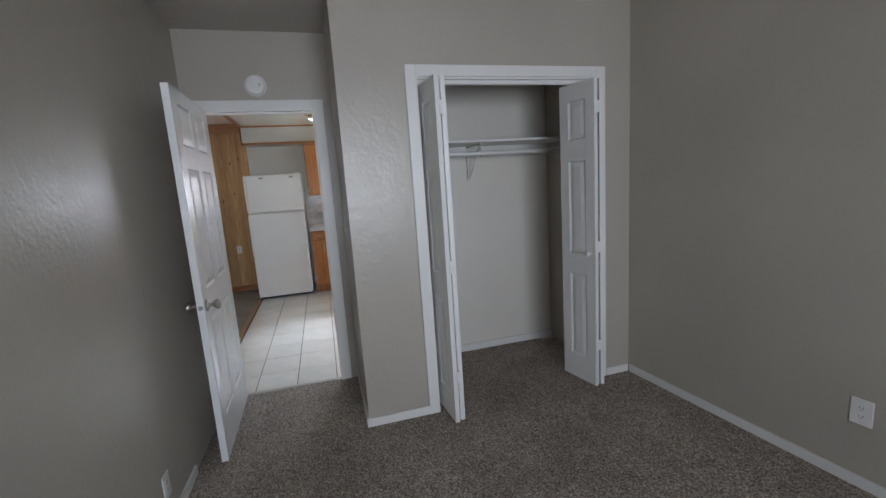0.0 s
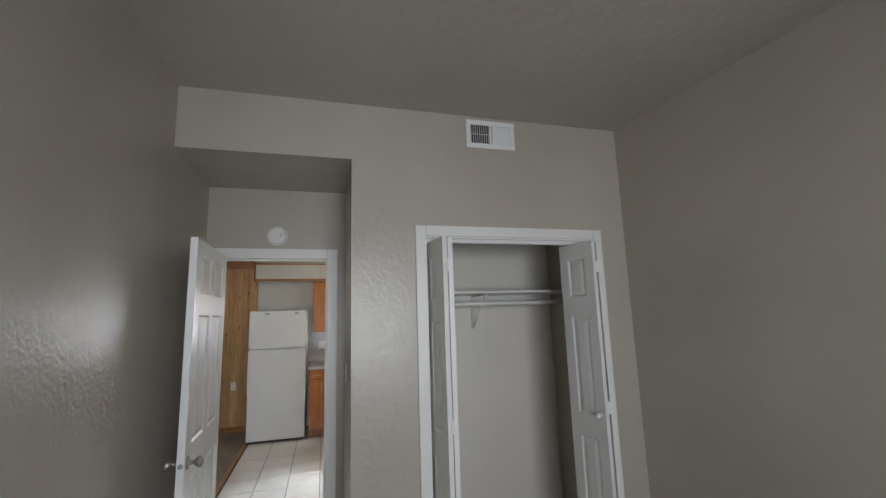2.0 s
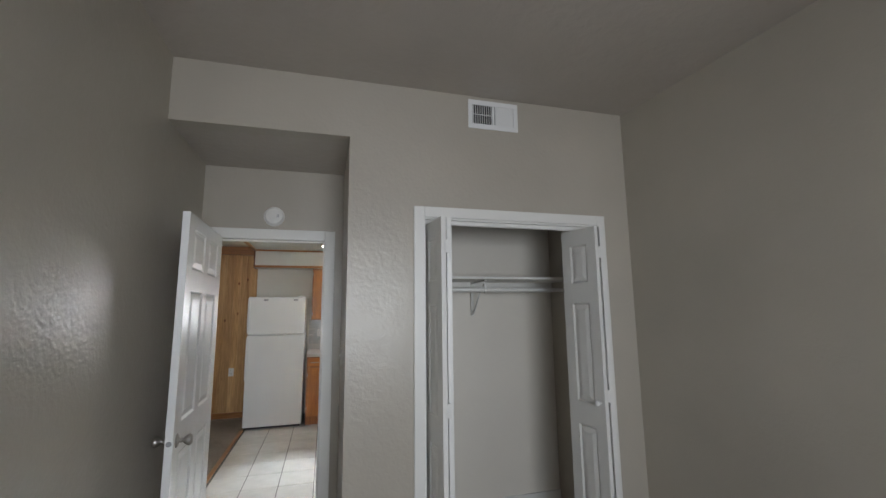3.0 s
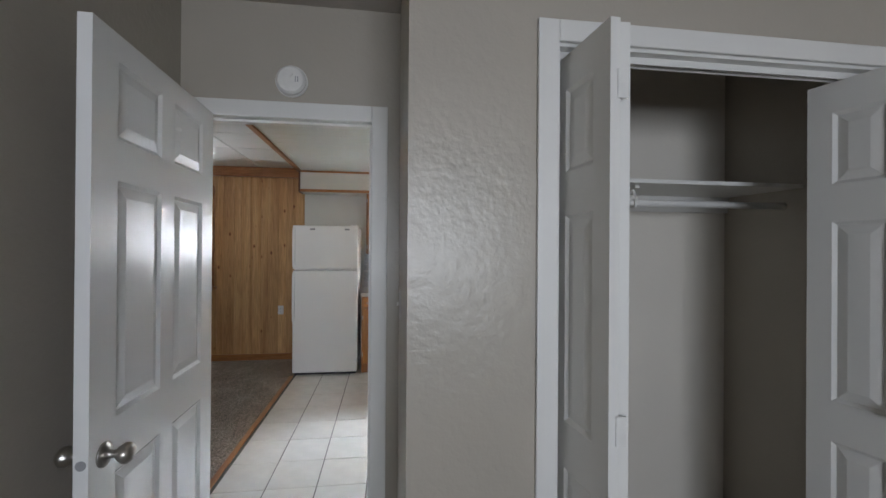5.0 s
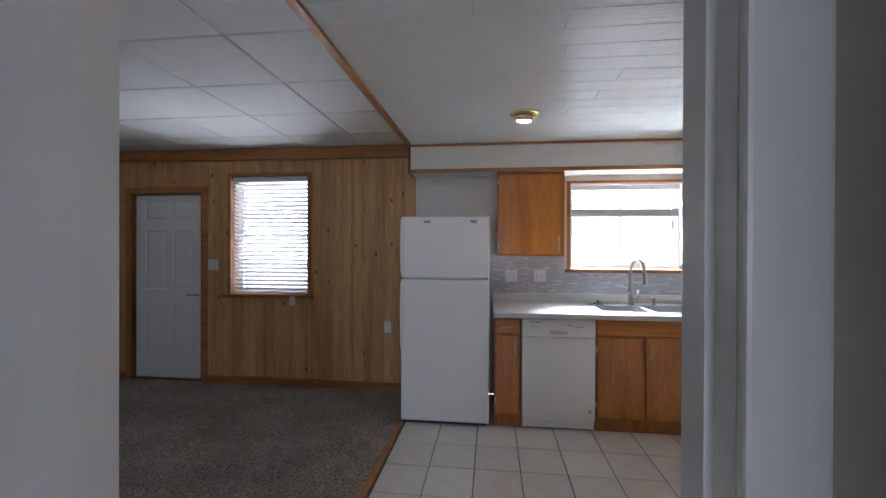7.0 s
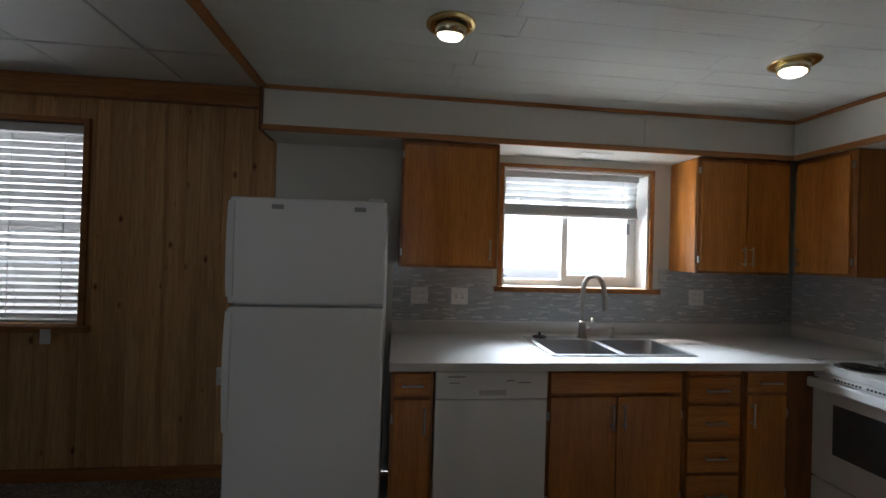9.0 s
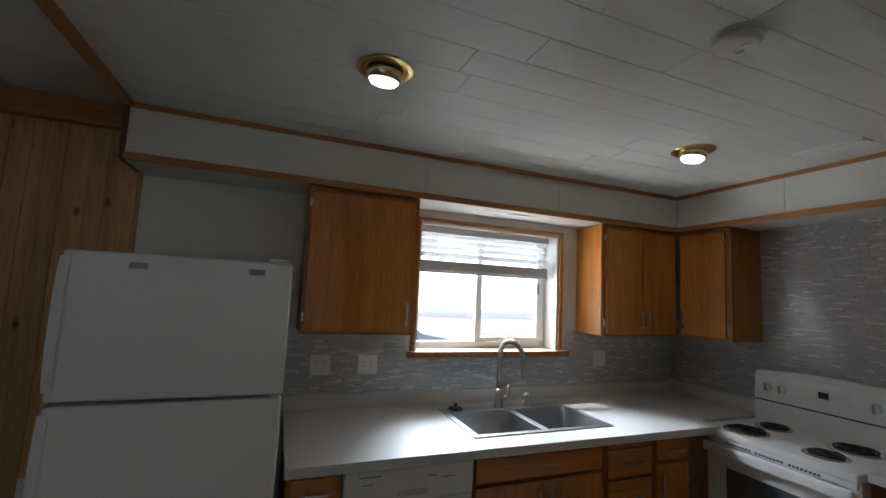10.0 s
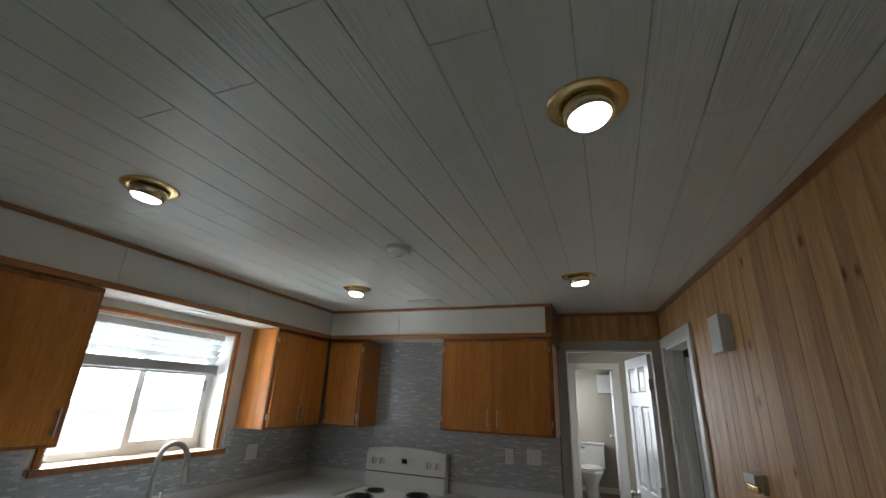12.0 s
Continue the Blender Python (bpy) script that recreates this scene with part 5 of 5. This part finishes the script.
to = empty("toilet", "white ceramic two-piece toilet against the wall", "toilet", (TX, TY, FH))


def oval(bm, rings, n=28):
    loops = []
    for cx, a, b, z in rings:
        loops.append([bm.verts.new((cx + a * math.cos(6.28318 * i / n), b * math.sin(6.28318 * i / n), z)) for i in range(n)])
    for p, q in zip(loops, loops[1:]):
        for i in range(n):
            bm.faces.new((p[i], p[(i + 1) % n], q[(i + 1) % n], q[i]))
    bm.faces.new(loops[0]), bm.faces.new(loops[-1])
    bmesh.ops.recalc_face_normals(bm, faces=bm.faces)
    return bm


part("bowl", oval(bmesh.new(), [(-0.36, 0.24, 0.11, 0), (-0.36, 0.23, 0.10, 0.05), (-0.36, 0.19, 0.09, 0.16), (-0.40, 0.22, 0.13, 0.26), (-0.43, 0.25, 0.18, 0.36), (-0.43, 0.26, 0.185, 0.39)]), CERAMIC, to, smooth=True)
part("seat", oval(bmesh.new(), [(-0.43, 0.255, 0.185, 0.391), (-0.43, 0.265, 0.19, 0.40), (-0.43, 0.26, 0.188, 0.412)]), CERAMIC, to)
part("lid", oval(bmesh.new(), [(-0.43, 0.25, 0.183, 0.414), (-0.43, 0.26, 0.188, 0.424), (-0.43, 0.24, 0.175, 0.435)]), CERAMIC, to)
part("tank", B(-0.20, -0.215, 0.38, -0.01, 0.215, 0.74, bevel=0.02, segments=3), CERAMIC, to)
part("tank_lid", B(-0.21, -0.225, 0.742, -0.005, 0.225, 0.775, bevel=0.01), CERAMIC, to)
part("flush_lever", tube(bmesh.new(), (-0.205, 0.16, 0.69), (-0.215, 0.10, 0.685), 0.008), CHROME, to)
bc = empty("bathroom_cabinet", "small white wall cabinet beside the toilet", "cabinet", (8.2, 5.62, 1.86))
part("body", B(-0.17, -0.14, 0, 0, 0.14, 0.31, bevel=0.004), WHITE_PAINT, bc)
part("door", B(-0.19, -0.137, 0.005, -0.171, 0.137, 0.305, bevel=0.004), WHITE_PAINT, bc)
# Fill lamps added in the unseen openings to brighten hall and bathroom.
lamp("hall_fill_light", "AREA", 25, look((5.55, 6.55, 1.65), (5.2, 5.2, 1.3)), (0.9, 0.95, 1), size=1.0, size_y=1.0)
lamp("bathroom_fill_light", "AREA", 12, look((7.68, 6.55, 1.75), (7.68, 5.6, 1.3)), (0.93, 0.97, 1), size=0.5, size_y=0.65)

# ---- outdoors ----
# Unseen slabs, added to block the sun from the living blind and the hall.
setting("sun_block_slabs", many((-4.4, 8.56, 2.62, -0.7, 9.7, 2.72), (XB + 0.2, 6.61, 2.86, 8.4, 7.8, 2.95)), SHINGLE, "unseen slabs added to keep sun off blind and hall", "roof")
gb = bmesh.new()
for a, b, c, d in ((-400, 9.0, 400, 900),):
    gb.faces.new([gb.verts.new(p) for p in ((a, b, -0.45), (c, b, -0.45), (c, d, -0.45), (a, d, -0.45))])
gb.faces.new([gb.verts.new(p) for p in ((-400, -400, -0.45), (400, -400, -0.45), (400, 9.0, -0.45), (-400, 9.0, -0.45))])
bmesh.ops.remove_doubles(gb, verts=gb.verts, dist=0.001)
setting("ground", gb, CONCRETE, "pale sunlit concrete yard", "ground")
# Emissive wall added past the yard: whitens the windows and lights the rooms.
bd_m, bd_n, bd_b = nodes_of("backdrop_glow")
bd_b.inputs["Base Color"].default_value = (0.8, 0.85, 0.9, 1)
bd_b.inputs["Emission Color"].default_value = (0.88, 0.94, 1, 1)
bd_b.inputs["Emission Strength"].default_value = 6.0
setting("backdrop", B(-120, 62, -0.4, 120, 62.2, 45), bd_m, "glowing wall added to whiten the windows and light the rooms", "backdrop")
car = empty("parked_car", "blue-grey parked car in the yard", "car", (2.6, 17.0, -0.45))
cb = bmesh.new()
prof = [(-2.2, 0.28), (-2.25, 0.75), (-2.0, 0.92), (-1.25, 1.0), (-0.6, 1.42), (0.75, 1.45), (1.5, 1.02), (2.15, 0.9), (2.2, 0.3)]
la = [cb.verts.new((x, -0.85, z)) for x, z in prof]
lb = [cb.verts.new((x, 0.85, z)) for x, z in prof]
for i in range(len(prof)):
    j = (i + 1) % len(prof)
    cb.faces.new((la[i], la[j], lb[j], lb[i]))
cb.faces.new(la), cb.faces.new(lb)
bmesh.ops.recalc_face_normals(cb, faces=cb.faces)
part("body", cb, CAR_BLUE, car)
part("side_window", many((-0.55, -0.86, 1.02, 0.05, -0.851, 1.34), (0.12, -0.86, 1.02, 0.8, -0.851, 1.34)), DISPLAY, car)
for x in (-1.4, 1.4):
    for y in (-0.86, 0.7):
        w_ = part("wheel", tube(bmesh.new(), (x, y, 0.33), (x, y + 0.16, 0.33), 0.33, n=28), BLACK, car)
        part("rim", tube(bmesh.new(), (x, y - 0.01, 0.33), (x, y + 0.17, 0.33), 0.2, n=20), NICKEL, w_)

# ---- pieces of walls and floors ----
rng = random.Random(11)


def share(name, me, parent, m):
    o = new(name, me)
    o.parent, o.matrix_basis = parent, m
    return o


tile_mesh = {}
tx = [0.18 + 0.3025 * i for i in range(-2, 13)]
ty = [7.22 + 0.334 * i for i in range(-8, 4)]
floor_k = bpy.data.objects["floor_kitchen"]
for a in tx:
    for b in ty:
        x0, x1, y0_, y1_ = max(a, -0.135), min(a + 0.3025, XB), max(b, 4.575), min(b + 0.334, YK)
        if x1 - x0 < 0.03 or y1_ - y0_ < 0.03:
            continue
        key = (round(x1 - x0, 3), round(y1_ - y0_, 3))
        if key not in tile_mesh:
            tile_mesh[key] = mesh_of("tile", B(0.003, 0.003, -0.008, key[0] - 0.003, key[1] - 0.003, 0.0, bevel=0.0015, segments=1), TILE)
        share("tile", tile_mesh[key], floor_k, Matrix.Translation((x0, y0_, rng.uniform(-0.0006, 0.0006))))


def board_mesh(w, h, t=0.012, v=0.003):
    """A board from x = 0 to w, z = 0 to h, with chamfered long edges; its face is at y = -t."""
    bm = bmesh.new()
    ring = ((0, 0), (0, -t + v), (v, -t), (w - v, -t), (w, -t + v), (w, 0))
    lo = [bm.verts.new((x, y, 0)) for x, y in ring]
    hi = [bm.verts.new((x, y, h)) for x, y in ring]
    for i in range(5):
        bm.faces.new((lo[i], lo[i + 1], hi[i + 1], hi[i]))
    bm.faces.new(hi), bm.faces.new(lo[::-1])
    bmesh.ops.recalc_face_normals(bm, faces=bm.faces)
    return mesh_of("board", bm, PINE_Z)


def boards(parent, m, length, top, holes, widths):
    """Upright boards along a wall, cut round the openings (x0, x1, z0, z1)."""
    x = 0.0
    i = 0
    while x < length - 0.005:
        w = min(widths[i % len(widths)], length - x)
        i += 1
        cuts = sorted({x, x + w, *[e for h in holes for e in h[:2] if x < e < x + w]})
        for a, b in zip(cuts, cuts[1:]):
            if b - a < 0.004:
                continue
            mid = (a + b) / 2
            spans = [(0.0, top)]
            for h0, h1, z0, z1 in holes:
                if h0 < mid < h1:
                    spans = [s for p, q in spans for s in ((p, min(q, z0)), (max(p, z1), q)) if s[1] - s[0] > 0.01]
            for p, q in spans:
                share("board", board_mesh(b - a, q - p), parent, m @ Matrix.Translation((a, 0, p)))
        x += w


WID = [0.135, 0.085, 0.135, 0.10, 0.075, 0.135, 0.085, 0.11]
boards(pine_back, Matrix.Translation((XL, YK, 0)), -0.18 - XL, 2.39, [(-3.375 - XL, -2.525 - XL, -1, 2.055), (-2.19 - XL, -1.33 - XL, 0.955, 2.22)], WID)
boards(pine_side, wall_m @ Matrix.Translation((LEN - 0.005, 0, 0)) @ pose(0, 0, 0, 0, 0, 180), LEN - 0.01, 2.435, [(LEN - D1 - 0.005, LEN - D0 - 0.005, -1, 2.125)], WID)
boards(pine_bath, facing(XB, 5.965, 0, -90), 0.83, 2.435, [(0.065, 0.775, -1, 2.13)], WID)

# mosaic strips: the ones beside the sink as pieces, the rest joined
def strip_rows(u0, u1, z0, z1, hole=None):
    z = z0
    while z < z1 - 0.004:
        h = rng.choice((0.0115, 0.0115, 0.0085))
        u = u0 - rng.uniform(0, 0.08)
        while u < u1:
            w = rng.choice((0.03, 0.045, 0.06, 0.085))
            a, b = max(u, u0), min(u + w, u1)
            if b - a > 0.006 and not (hole and a < hole[1] and b > hole[0] and z + h > hole[2] and z < hole[3]):
                yield a, b - 0.0018, z, min(z + h - 0.0018, z1)
            u += w
        z += h


setting("wall_mosaic_bed", many((0.605, YK - 0.004, 1.02, 1.295, YK, 1.40), (2.515, YK - 0.004, 1.02, XK, YK, 1.415), (1.295, YK - 0.004, 1.02, 2.515, YK, 1.23), (XK - 0.004, 5.955, 1.02, XK, YK - 0.004, 1.44), (XK - 0.004, 6.87, 1.44, XK, 7.64, ZS)), MOSAIC_BED, "pale grout bed of the mosaic", "wall")
mosaic = bpy.data.objects["wall_mosaic_bed"]
strips = [("b", *s) for s in strip_rows(0.605, XK - 0.01, 1.022, 1.40, (1.295, 2.515, 1.23, 2))]
strips += [("s", *s) for s in strip_rows(5.957, YK - 0.01, 1.022, 1.44)] + [("s", *s) for s in strip_rows(6.872, 7.638, 1.44, ZS - 0.006)]
strip_mesh = {}
vs, fs = [], []
count = 0
for side, a, b, z0, z1 in strips:
    w, h, t = round(b - a, 3), round(z1 - z0, 4), 0.0105 if rng.random() < 0.5 else 0.009
    if side == "b" and 1.3 < a < 2.5 and 1.12 < z0 < 1.24 and count < 300:
        if (w, h, t) not in strip_mesh:
            strip_mesh[(w, h, t)] = mesh_of("mosaic_strip", B(0, -t, 0, w, 0, h), MOSAIC)
        share("mosaic_strip", strip_mesh[(w, h, t)], mosaic, Matrix.Translation((a, YK - 0.004 + 0.003, z0)))
        count += 1
        continue
    i = len(vs)
    if side == "b":
        y0_, y1_ = YK - 0.001 - t, YK - 0.004
        vs.extend([(x, y, z) for z in (z0, z1) for x, y in ((a, y0_), (b, y0_), (b, y1_), (a, y1_))])
    else:
        x0, x1 = XK - 0.001 - t, XK - 0.004
        vs.extend([(x, y, z) for z in (z0, z1) for x, y in ((x0, b), (x0, a), (x1, a), (x1, b))])
    for f in ((0, 1, 5, 4), (1, 2, 6, 5), (3, 0, 4, 7), (4, 5, 6, 7), (3, 2, 1, 0)):
        fs.append(tuple(i + k for k in f))
me = bpy.data.meshes.new("mosaic_strips")
me.from_pydata(vs, [], fs)
me.materials.append(MOSAIC)
ms = new("mosaic_strips", me)
ms.parent = mosaic
tagged(ms, "thin grey and white glass and stone strips", kind="stuff")
